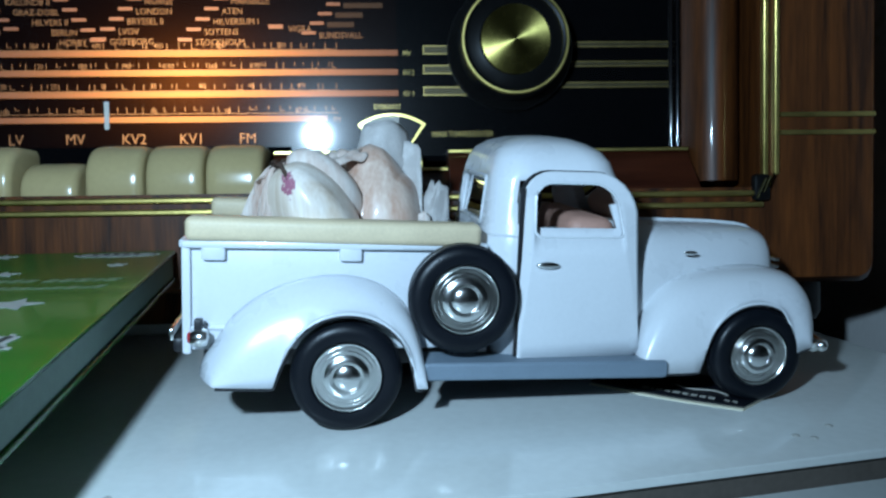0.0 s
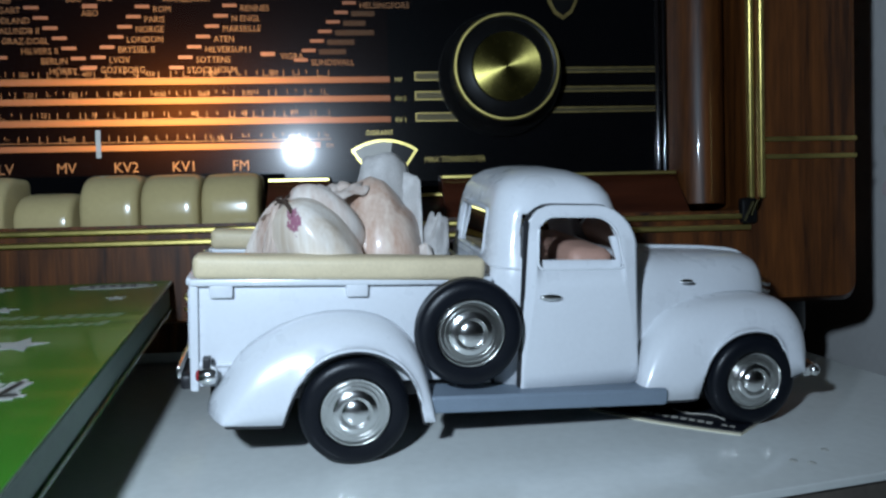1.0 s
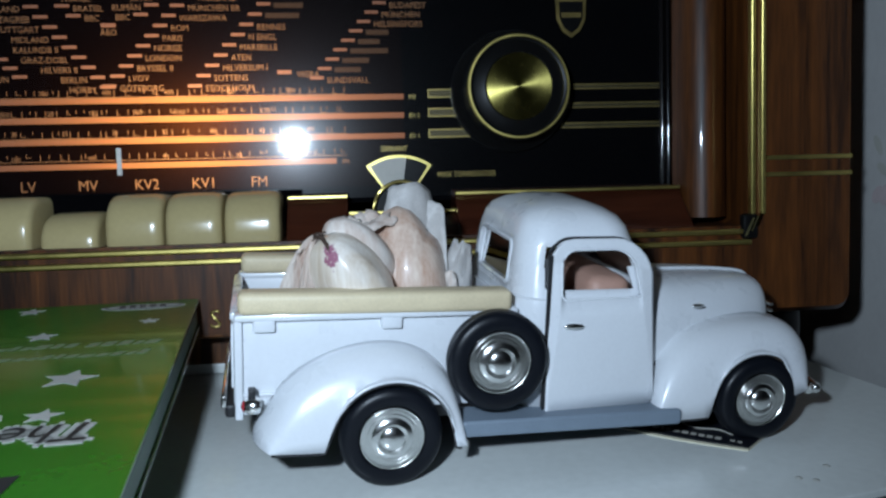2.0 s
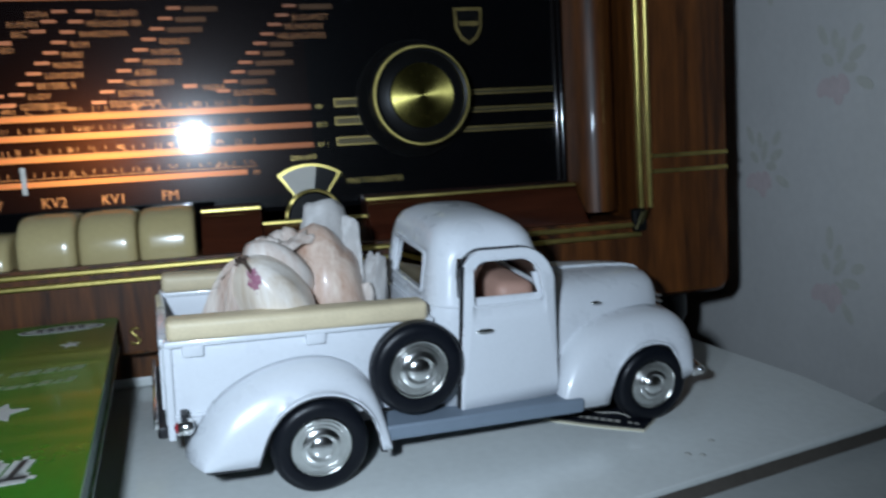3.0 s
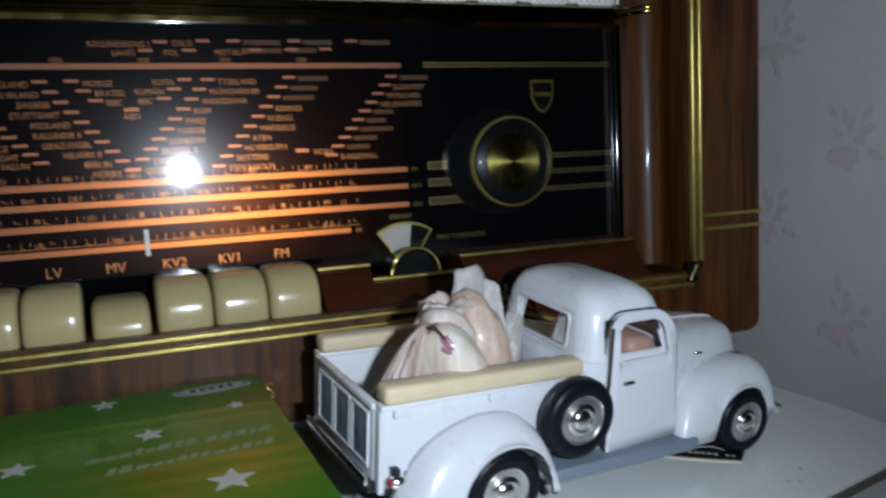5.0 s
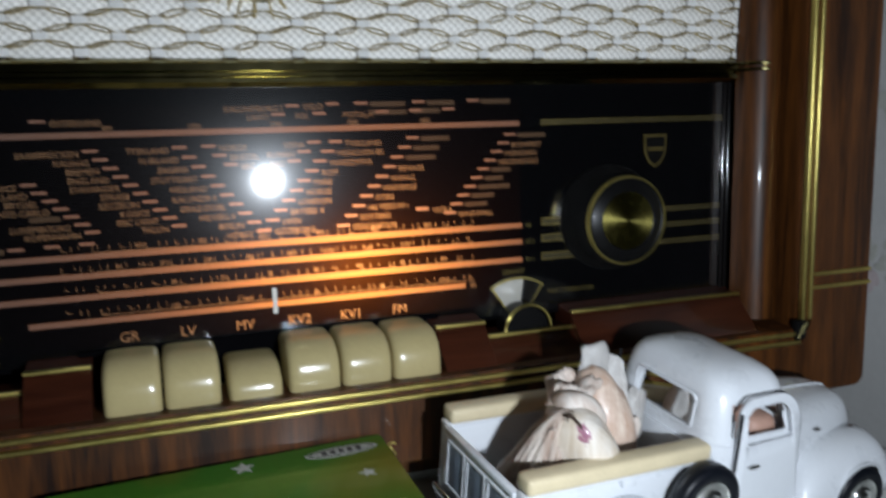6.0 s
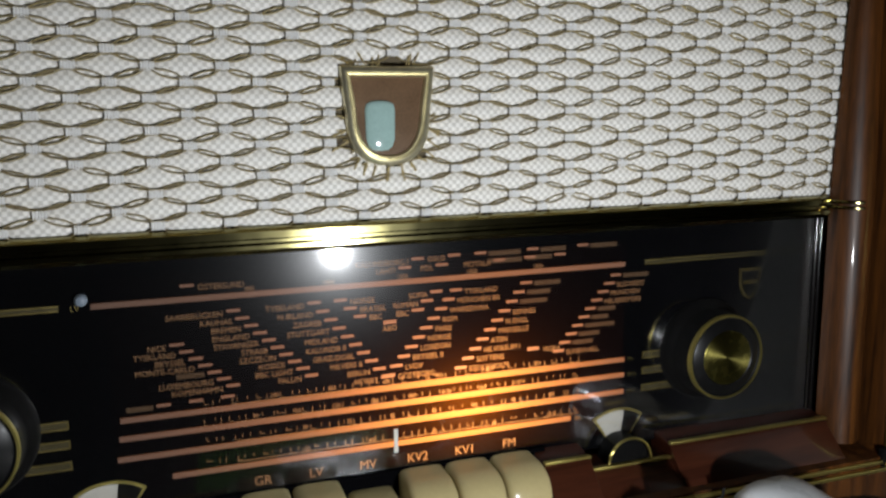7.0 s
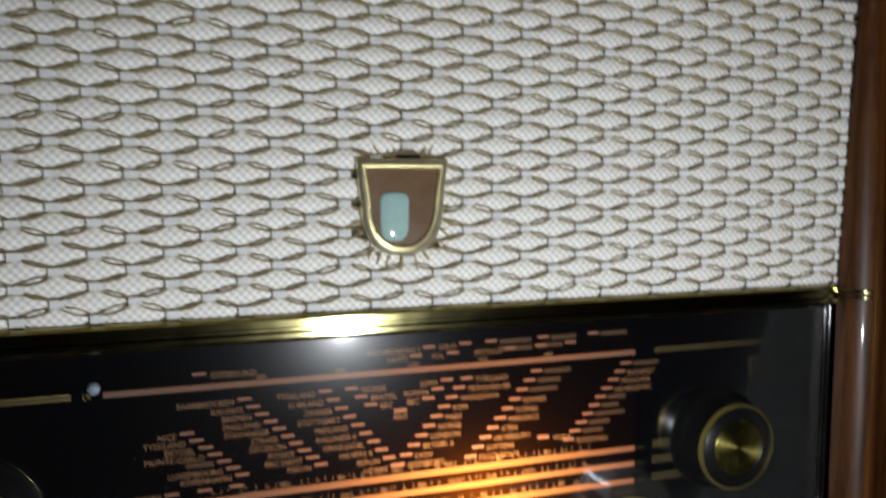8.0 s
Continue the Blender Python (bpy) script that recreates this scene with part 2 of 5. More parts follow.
def stain(m, at, size, color):
    """A purple stain with a ragged edge round one spot of the skin."""
    nt = m.node_tree
    b = nt.nodes["Principled BSDF"]
    old = b.inputs["Base Color"].links[0].from_socket
    tc, mp, ln, nz = nt.nodes.new("ShaderNodeTexCoord"), nt.nodes.new("ShaderNodeMapping"), nt.nodes.new("ShaderNodeVectorMath"), nt.nodes.new("ShaderNodeTexNoise")
    mp.inputs["Location"].default_value = [-a / d for a, d in zip(at, size)]
    mp.inputs["Scale"].default_value = [1 / d / U for d in size]
    ln.operation = 'LENGTH'
    nz.inputs["Scale"].default_value = 900
    add, cr, mx = nt.nodes.new("ShaderNodeMath"), nt.nodes.new("ShaderNodeValToRGB"), nt.nodes.new("ShaderNodeMix")
    cr.color_ramp.elements[0].position, cr.color_ramp.elements[1].position = 0.85, 1.8
    cr.color_ramp.elements[0].color, cr.color_ramp.elements[1].color = (0.9, 0.9, 0.9, 1), (0, 0, 0, 1)
    mx.data_type = 'RGBA'
    nt.links.new(tc.outputs["Object"], mp.inputs["Vector"])
    nt.links.new(tc.outputs["Object"], nz.inputs["Vector"])
    nt.links.new(mp.outputs[0], ln.inputs[0])
    nt.links.new(ln.outputs["Value"], add.inputs[0])
    nt.links.new(nz.outputs["Fac"], add.inputs[1])
    nt.links.new(add.outputs[0], cr.inputs[0])
    nt.links.new(cr.outputs[0], mx.inputs["Factor"])
    nt.links.new(old, mx.inputs["A"])
    mx.inputs["B"].default_value = (*color, 1)
    nt.links.new(mx.outputs["Result"], b.inputs["Base Color"])


stain(M_BLUSH, (0.0, -0.50, 1.0), (0.10, 0.4, 0.18), (0.26, 0.07, 0.14))


def cover_mat():
    """Glossy green cover with a soft yellow-brown patch."""
    m = mat("green_printed_cover", (0.032, 0.135, 0.010), 0.22, var=0.1, scale=40, coat=0.3)
    nt = m.node_tree
    b = nt.nodes["Principled BSDF"]
    old = b.inputs["Base Color"].links[0].from_socket
    tc, n, cr, mx = nt.nodes.new("ShaderNodeTexCoord"), nt.nodes.new("ShaderNodeTexNoise"), nt.nodes.new("ShaderNodeValToRGB"), nt.nodes.new("ShaderNodeMix")
    n.inputs["Scale"].default_value, n.inputs["Detail"].default_value = 14, 1
    cr.color_ramp.elements[0].position, cr.color_ramp.elements[1].position = 0.48, 0.68
    mx.data_type = 'RGBA'
    nt.links.new(tc.outputs["Object"], n.inputs["Vector"])
    nt.links.new(n.outputs["Fac"], cr.inputs[0])
    nt.links.new(cr.outputs[0], mx.inputs["Factor"])
    nt.links.new(old, mx.inputs["A"])
    mx.inputs["B"].default_value = (0.12, 0.11, 0.01, 1)
    nt.links.new(mx.outputs["Result"], b.inputs["Base Color"])
    return m


M_COVER = cover_mat()
# ---- builders ----
def thing(name, x, y, z, label, category, group="", kind="", rot=(0, 0, 0)):
    ob = new(name)
    ob.matrix_basis = pose(x * U, y * U, z * U, *rot)
    return tagged(ob, label, category, group, kind)


def part(name, bm, material, parent=None, label="", smooth=True, solid=0.0, bevel=0.0, off=None):
    """Links a bmesh (written at truck scale) as one mesh object under its thing."""
    if off is not None:
        bmesh.ops.translate(bm, verts=bm.verts, vec=-Vector(off))
    bmesh.ops.scale(bm, vec=(U, U, U), verts=bm.verts)
    bmesh.ops.recalc_face_normals(bm, faces=bm.faces)
    me = bpy.data.meshes.new(name)
    bm.to_mesh(me)
    bm.free()
    me.materials.append(material)
    if smooth:
        me.shade_smooth()
        me.set_sharp_from_angle(angle=radians(40))
    ob = new(name, me)
    ob.parent = parent
    if solid:
        md = ob.modifiers.new("thickness", 'SOLIDIFY')
        md.thickness, md.offset = solid * U, 0
    if bevel:
        md = ob.modifiers.new("worn_edge", 'BEVEL')
        md.width, md.segments, md.limit_method = bevel * U, 2, 'ANGLE'
    if label:
        ob["label"] = label
    return ob


def setting(name, bm, material, label, category, **kw):
    return tagged(part(name, bm, material, **kw), label, category, kind="structure")


def box(x0, x1, y0, y1, z0, z1, bm=None):
    bm = bm or bmesh.new()
    v = [bm.verts.new(p) for p in ((x0, y0, z0), (x1, y0, z0), (x1, y1, z0), (x0, y1, z0), (x0, y0, z1), (x1, y0, z1), (x1, y1, z1), (x0, y1, z1))]
    for f in ((0, 3, 2, 1), (4, 5, 6, 7), (0, 1, 5, 4), (1, 2, 6, 5), (2, 3, 7, 6), (3, 0, 4, 7)):
        bm.faces.new([v[i] for i in f])
    return bm


def rbox(x0, x1, y0, y1, z0, z1, r=0.02, seg=2):
    bm = box(x0, x1, y0, y1, z0, z1)
    bmesh.ops.bevel(bm, geom=bm.edges[:], offset=r, segments=seg, affect='EDGES', profile=0.5)
    return bm


def loft(rings, closed=True, caps=(True, True), bm=None):
    bm = bm or bmesh.new()
    rows = [[bm.verts.new(p) for p in ring] for ring in rings]
    n = len(rows[0])
    for a, b in zip(rows, rows[1:]):
        for i in range(n if closed else n - 1):
            bm.faces.new((a[i], a[(i + 1) % n], b[(i + 1) % n], b[i]))
    if closed and caps[0]:
        bm.faces.new(rows[0])
    if closed and caps[1]:
        bm.faces.new(list(reversed(rows[-1])))
    return bm


def lathe(profile, axis='y', n=40, at=(0, 0, 0), caps=(False, False)):
    """profile: (radius, offset along the axis)."""
    rings = []
    for r, h in profile:
        ring = []
        for i in range(n):
            a = 2 * math.pi * i / n
            c, s = r * math.cos(a), r * math.sin(a)
            p = {'y': (c, h, s), 'z': (c, s, h), 'x': (h, c, s)}[axis]
            ring.append(tuple(p[k] + at[k] for k in range(3)))
        rings.append(ring)
    return loft(rings, True, caps)


def prism(points, y0, y1, bm=None):
    """An outline of (x, z) points given depth from y0 to y1."""
    return loft([[(x, y0, z) for x, z in points], [(x, y1, z) for x, z in points]], bm=bm)


def flat(points, z0, z1, bm=None):
    return loft([[(x, y, z0) for x, y in points], [(x, y, z1) for x, y in points]], bm=bm)


def tube(points, r, n=8, closed=False):
    pts = [Vector(p) for p in points]
    rings = []
    for i, p in enumerate(pts):
        a = pts[i - 1] if (i or closed) else p
        b = pts[(i + 1) % len(pts)] if (i + 1 < len(pts) or closed) else p
        d = (b - a).normalized()
        s = d.cross(Vector((0.31, 0.17, 0.93))).normalized()
        w = d.cross(s)
        rings.append([p + (s * math.cos(2 * math.pi * k / n) + w * math.sin(2 * math.pi * k / n)) * r for k in range(n)])
    if closed:
        rings.append(rings[0])
    return loft(rings, True, (not closed, not closed))


def rounded(x0, x1, z0, z1, r, n=5):
    """A rounded rectangle as (x, z) points; r: one radius or four, from the lower right one round."""
    rs = r if isinstance(r, (list, tuple)) else [r] * 4
    out = []
    for (cx, cz, a0), q in zip(((x1, z0, -90), (x1, z1, 0), (x0, z1, 90), (x0, z0, 180)), rs):
        ox, oz = cx + (-q if cx == x1 else q), cz + (q if cz == z0 else -q)
        for k in range(n + 1):
            a = radians(a0 + 90 * k / n)
            out.append((ox + q * math.cos(a), oz + q * math.sin(a)))
    return out


def interp(x, table):
    for (a, u), (b, v) in zip(table, table[1:]):
        if x <= b:
            k = max(0.0, (x - a) / (b - a))
            k = k if len(table) < 3 else k
            return u + (v - u) * k
    return table[-1][1]


def lettering(words, x, z, height, align='LEFT', squeeze=1.0):
    """A bmesh of words standing in the x-z plane at depth 0."""
    cu = bpy.data.curves.new("words", 'FONT')
    cu.body, cu.size, cu.align_x, cu.resolution_u = words, 1.0, align, 2
    ob = bpy.data.objects.new("words", cu)
    me = bpy.data.meshes.new_from_object(ob)
    bm = bmesh.new()
    bm.from_mesh(me)
    bpy.data.objects.remove(ob)
    bpy.data.curves.remove(cu)
    bpy.data.meshes.remove(me)
    for v in bm.verts:
        v.co = Vector((x + v.co.x * height * 1.4 * squeeze, 0, z + v.co.y * height * 1.4))
    return bm


def join(bms):
    out = bmesh.new()
    for b in bms:
        me = bpy.data.meshes.new("joined")
        b.to_mesh(me)
        b.free()
        out.from_mesh(me)
        bpy.data.meshes.remove(me)
    return out


# ---- the room round the shelf ----
slab_outline = [(-16, 8.05), (4.05, 8.05), (4.30, 7.0), (4.62, 6.05), (4.82, 5.03), (1.46, 4.36), (-4.6, 3.10), (-16, 0.75)]
bm = flat(slab_outline, -0.055, 0.0)
bmesh.ops.bevel(bm, geom=[e for e in bm.edges if all(abs(v.co.z) < 1e-6 for v in e.verts)], offset=0.04, segments=3, affect='EDGES', profile=0.5)
slab = setting("shelf_slab", bm, M_SLAB, "white glazed shelf slab with a rounded front edge", "shelf")
# Solid band fills the open gap below the slab; its dark colour holds the shade.
setting("slab_gap_fill", flat([(-16, 7.9), (3.9, 7.9), (4.77, 5.06), (1.46, 4.40), (-4.6, 3.14), (-16, 0.79)], -0.38, -0.058), M_GAPSHADE, "dark fill, shade of the gap under the white shelf slab", "shelf")
setting("lower_table", flat([(-24, -9), (5.84, -9), (5.84, 6.1), (4.9, 5.6), (-24, 5.6)], -0.4, -0.215), M_TABLE, "grey-white table top below the slab", "table")
bm = box(-5.5, -0.6, 7.86, 8.02, 0.0, 0.12)
setting("slab_lip", bm, M_SLAB, "white raised lip along the back of the slab", "shelf", bevel=0.02)
for i in range(4):
    a = random.Random(i)
    fleck = lathe([(0.0, 0.008), (0.02, 0.006), (0.028, 0.0)], 'z', 8, (0, 0, 0))
    ob = part("crumb", fleck, M_INK)
    ob.location = Vector(((-1.35, 2.75, 2.85, 3.05)[i], (4.35, 4.95, 4.9, 5.1)[i], 0.0)) * U
    tagged(ob, "tiny white crumb lying on the slab", "crumb", "crumbs on the slab")

wall_right = setting("wall_east", box(5.9, 6.6, 6.1, 14.2, -16, 50), M_WALL, "pale wallpaper with faded flower sprigs", "wall", smooth=False)
setting("wall_corner", box(5.84, 6.6, 5.3, 6.1, -16, 50), M_WALL, "pale papered wall edge beside the seam", "wall", smooth=False)
setting("wall_return", box(6.6, 40, 5.3, 6.0, -16, 50), M_WALL, "plain wall of the room", "wall", smooth=False)
setting("wall_far_east", box(40, 40.6, -70.6, 6.0, -16, 50), M_WALL, "plain wall of the room", "wall", smooth=False)
setting("wall_north", box(-70, 5.9, 13.5, 14.2, -16, 50), M_WALL, "pale wall behind the radio", "wall", smooth=False)
setting("wall_west", box(-70.6, -70, -70, 14.2, -16, 50), M_WALL, "plain wall of the room", "wall", smooth=False)
setting("wall_south", box(-70.6, 40, -70.6, -70, -16, 50), M_WALL, "plain wall of the room", "wall", smooth=False)
setting("ceiling", box(-70.6, 40.6, -70.6, 14.2, 50, 50.5), M_WALL, "plain ceiling of the room", "ceiling", smooth=False)
setting("floor", box(-70.6, 40.6, -70.6, 14.2, -16.5, -16), M_TABLE, "plain floor of the room", "floor", smooth=False)

# ---- the valve radio ----
radio = thing("radio", RX, RY, 0, "old valve radio in brown walnut with a lit dial", "radio", rot=(-LEAN, 0, 0))


def rpart(name, bm, material, label="", parent=None, **kw):
    return part(name, bm, material, parent or radio, label, off=RO, **kw)


def mirror(x):
    return 2 * RX - x


RT = 9.9            # top of the case
XR, XL = 4.72, mirror(4.72)
# case: rounded outer shell with a deep opening in front
outer = rounded(XL, XR, 1.32, RT, [0.14, 0.5, 0.5, 0.14], 6)
inner = rounded(3.66 * 0 + mirror(3.62), 3.62, 2.22, RT - 0.9, 0.06, 6)
bm = loft([[(x, 12.0, z) for x, z in outer], [(x, 7.42, z) for x, z in outer], [(x + (0.06 if x < RX else -0.06), 7.30, z + (0.06 if z < 5 else -0.06)) for x, z in outer],
           [(x, 7.29, z) for x, z in inner], [(x, 8.3, z) for x, z in inner]], True, (True, False))
rpart("case", bm, M_WOOD, "varnished walnut case", bevel=0.0)
# recessed plinth and feet
rpart("plinth", box(mirror(3.55), 3.55, 7.80, 11.5, 0.98, 1.36), M_WOODH, "walnut plinth")
for fx in (4.15, mirror(4.15)):
    rpart("foot", lathe([(0.0, 0.92), (0.30, 0.92), (0.34, 1.0), (0.34, 1.34)], 'z', 20, (fx, 8.0, 0)), M_BAKE, "black foot")
# front apron below the keys
rpart("front_apron", box(mirror(3.60), 3.60, 7.31, 7.6, 1.34, 2.12), M_WOODH, "walnut strip under the keys", bevel=0.02)
# brass lines: two along the bottom, two up each side, two short ones across the posts
for z in (2.06, 2.165):
    rpart("brass_line", box(mirror(3.6), 3.6, 7.245, 7.33, z - 0.026, z + 0.026), M_BRASS, "brass line", bevel=0.015)
for x in (3.615, 3.72, mirror(3.615), mirror(3.72)):
    rpart("brass_line", box(x - 0.024, x + 0.024, 7.245, 7.33, 2.33, RT - 0.8), M_BRASS, "brass line", bevel=0.015)
for z in (2.72, 2.885):
    for a, b in ((3.76, 4.66), (mirror(4.66), mirror(3.76))):
        rpart("brass_line", box(a, b, 7.262, 7.33, z - 0.02, z + 0.02), M_BRASS, "brass line")
for x in (3.62, mirror(3.62)):
    sx = -1 if x > RX else 1
    cpiece = rpart("corner_piece", rbox(x - 0.08 + sx * 0.04, x + 0.08 + sx * 0.04, 7.225, 7.34, 2.09, 2.34, 0.035), M_BAKE, "dark corner piece of the trim")
    for k in range(3):
        rpart("corner_rib", tube([(x + sx * (0.10 - 0.06 * k), 7.222, 2.12 + 0.05 * k), (x + sx * (0.02 - 0.04 * k), 7.215, 2.30 + 0.02 * k)], 0.012, 6), M_RAILBRASS, "brass rib", parent=cpiece)
# rounded inner posts
for side in (1, -1):
    ring = []
    for k in range(13):
        a = math.pi * k / 12
        ring.append((3.34 - 0.27 * math.cos(a), 7.95 - 0.36 * math.sin(a)))
    pts = [(x if side > 0 else mirror(x), y) for x, y in ring]
    rows = []
    for z, out, shallow in ((2.3, 0.0, 1.0), (5.45, 0.0, 1.0), (RT - 0.9, 0.16, 0.45)):
        rows.append([(x + side * out * (1 - k / 12), 7.95 - (7.95 - y) * shallow, z) for k, (x, y) in enumerate(pts)])
    rpart("post", loft(rows, False), M_WOOD, "rounded walnut post")
# dial glass
rpart("dial_glass", box(mirror(3.1), 3.1, 8.12, 8.3, 2.55, 5.24), M_DIAL, "black printed dial glass")
# No bulb is built; the emission of this sheet paints its orange glow.
rpart("dial_ground", box(-5.45, 0.24, 8.116, 8.119, 2.72, 5.06), M_GLOW, "printed ground with the glow of a dial bulb painted in", smooth=False)
rpart("dial_pane", box(mirror(3.1), 3.1, 8.075, 8.079, 2.60, 5.24), M_PANE, "clear glossy dial pane", smooth=False)
# brass rail between dial and grille
prof = [(8.15, 5.22), (7.98, 5.22), (7.93, 5.27), (7.93, 5.31), (7.97, 5.33), (7.97, 5.36), (7.92, 5.38), (7.92, 5.45), (7.97, 5.49), (8.15, 5.49)]
rpart("brass_rail", loft([[(mirror(3.12), y, z) for y, z in prof], [(3.12, y, z) for y, z in prof]], True), M_RAILBRASS, "ribbed brass rail over the dial")
for side in (1, -1):
    for z in (5.36, 5.43):
        arc = [(3.34 - 0.285 * math.cos(math.pi * k / 12), 7.95 - 0.375 * math.sin(math.pi * k / 12), z) for k in range(6)]
        rpart("rail_end", tube([(x if side > 0 else mirror(x), y, h) for x, y, h in arc], 0.022, 8), M_RAILBRASS, "brass rail end bent round the post")
    for x in (3.005, 3.075):
        bx = x if side > 0 else mirror(x)
        rpart("glass_bead", tube([(bx, 8.065, 2.62), (bx, 8.065, 5.22)], 0.026, 10), M_BEAD, "dark glossy bead beside the dial")
# sill under the dial and the key recess
sill = [(8.2, 2.66), (8.1, 2.66), (7.80, 2.60), (7.76, 2.56), (7.42, 2.22), (7.40, 2.14), (8.2, 2.14)]
for a, b in ((-0.95, -0.36), (0.72, 3.08), (mirror(3.08), mirror(0.72)), (mirror(-0.36), mirror(-0.95))):
    rpart("sill", loft([[(a, y, z) for y, z in sill], [(b, y, z) for y, z in sill]], True), M_REDWOOD, "dark red-brown sill below the dial", bevel=0.01)
    rpart("brass_edge", box(a, b, 7.765, 7.83, 2.60, 2.637), M_BRASS, "brass edge", bevel=0.008)
low = [(8.2, 2.44), (7.80, 2.44), (7.42, 2.20), (7.40, 2.14), (8.2, 2.14)]
for a, b in ((-0.36, 0.72), (mirror(0.72), mirror(-0.36))):
    rpart("sill", loft([[(a, y, z) for y, z in low], [(b, y, z) for y, z in low]], True), M_REDWOOD, "dark red-brown sill below the dial", bevel=0.01)
    rpart("brass_edge", box(a, b, 7.765, 7.83, 2.43, 2.467), M_BRASS, "brass edge", bevel=0.008)
rpart("key_bed", box(mirror(-0.82), -0.82, 7.45, 8.2, 1.98, 2.14), M_REDWOOD, "dark bed under the keys")
rpart("key_back", box(mirror(-0.82), -0.82, 8.05, 8.12, 2.1, 2.70), M_DIAL, "dark panel behind the keys")

# piano keys
PIANO = [(-4.33, 0.0), (-3.79, 0.0), (-3.20, -0.16), (-2.62, 0.0), (-2.08, 0.0), (-1.54, 0.0)]
for kx, dz in PIANO:
    sections = []
    for e, cut in ((0.0, 0.075), (0.008, 0.045), (0.025, 0.020), (0.055, 0.006), (0.12, 0.0), (0.40, 0.0), (0.465, 0.006), (0.495, 0.020), (0.512, 0.045), (0.52, 0.075)):
        top, front, low = 2.70 + dz - cut, 7.41 + cut, 2.34 + dz * 0.6
        arc = [(7.82 - (7.82 - front) * math.cos(radians(6 * k)) ** 0.86, low + (top - low) * math.sin(radians(6 * k)) ** 0.86) for k in range(16)]
        sections.append([(kx + 0.015 + e, y, z) for y, z in [(8.06, 2.16), (front + 0.03, 2.16), (front, 2.20)] + arc + [(8.06, top)]])
    bm = loft(sections, True, (True, True))
    rpart("piano_key", bm, M_KEY, "ivory push key, pressed in" if dz else "ivory push key")


def knob(x, z):
    base = lathe([(0.63, 8.115), (0.63, 8.04), (0.60, 7.98), (0.55, 7.95), (0.53, 7.92), (0.525, 7.75), (0.515, 7.70)], 'y', 56, (x, 0, z))
    k = rpart("tuning_knob", base, M_BAKE, "black bakelite knob with a brass face")
    k2 = [("brass_ring", [(0.515, 7.70), (0.52, 7.655), (0.51, 7.635), (0.49, 7.635), (0.485, 7.65)], M_BRASS),
          ("knob_body", [(0.485, 7.65), (0.46, 7.66), (0.43, 7.645), (0.36, 7.625), (0.345, 7.62), (0.33, 7.63)], M_BAKE),
          ("brass_face", [(0.335, 7.632), (0.325, 7.622), (0.2, 7.62), (0.1, 7.619), (0.0, 7.619)], M_SPUN)]
    for n, pr, m in k2:
        rpart(n, lathe(pr, 'y', 56, (x, 0, z)), m, parent=k)


M_SPUN = mat("spun_brass", (0.55, 0.47, 0.13), 0.26, 1.0, var=0.06, scale=200)
M_SPUN.node_tree.nodes["Principled BSDF"].inputs["Anisotropic"].default_value = 0.85
M_SPUN.node_tree.nodes["Principled BSDF"].inputs["Anisotropic Rotation"].default_value = 0.25
tg = M_SPUN.node_tree.nodes.new("ShaderNodeTangent")
tg.direction_type, tg.axis = 'RADIAL', 'Y'
M_SPUN.node_tree.links.new(tg.outputs[0], M_SPUN.node_tree.nodes["Principled BSDF"].inputs["Tangent"])
knob(1.37, 3.66)
knob(mirror(1.37), 3.66)

# dial print
DY = 8.108


def printed(name, bm, material, label=""):
    bmesh.ops.translate(bm, verts=bm.verts, vec=(0, DY, 0))
    return rpart(name, bm, material, label, smooth=False)


for z, a, b in ((4.795, -5.58, 0.23), (3.63, -5.40, 0.25), (3.44, -5.42, 0.25), (3.23, -5.45, 0.25), (2.985, -4.95, -0.46)):
    rpart("scale_line", box(a, b, 8.100, 8.117, z - 0.028, z + 0.028), M_LINE, "pale scale line with orange glow painted in")
for z, a, b in ((3.655, 0.50, 0.78), (3.46, 0.50, 0.85), (3.245, 0.50, 0.95)):
    for mx in (False, True):
        p, q = (mirror(b), mirror(a)) if mx else (a, b)
        bar = rpart("gold_bar", join([box(p, q, 8.098, 8.117, z + 0.031, z + 0.045), box(p, q, 8.098, 8.117, z - 0.045, z - 0.031), box(p, p + 0.014, 8.098, 8.117, z - 0.031, z + 0.031), box(q - 0.014, q, 8.098, 8.117, z - 0.031, z + 0.031)]), M_GOLDPRINT, "gold outlined bar")
        rpart("bar_field", box(p + 0.014, q - 0.014, 8.104, 8.117, z - 0.031, z + 0.031), M_GOLDDIM, "dull field", parent=bar)
for z, a, b in ((3.705, 1.95, 3.05), (3.51, 2.0, 3.05), (3.30, 1.9, 3.05), (4.80, 0.5, 3.05)):
    for mx in (False, True):
        p, q = (mirror(b), mirror(a)) if mx else (a, b)
        bar = rpart("gold_stripe", join([box(p, q, 8.102, 8.117, z + 0.016, z + 0.03), box(p, q, 8.102, 8.117, z - 0.03, z - 0.016)]), M_GOLDPRINT, "dull gold double stripe")
        rpart("stripe_field", box(p, q, 8.106, 8.117, z - 0.016, z + 0.016), M_GOLDDIM, "dull field", parent=bar)

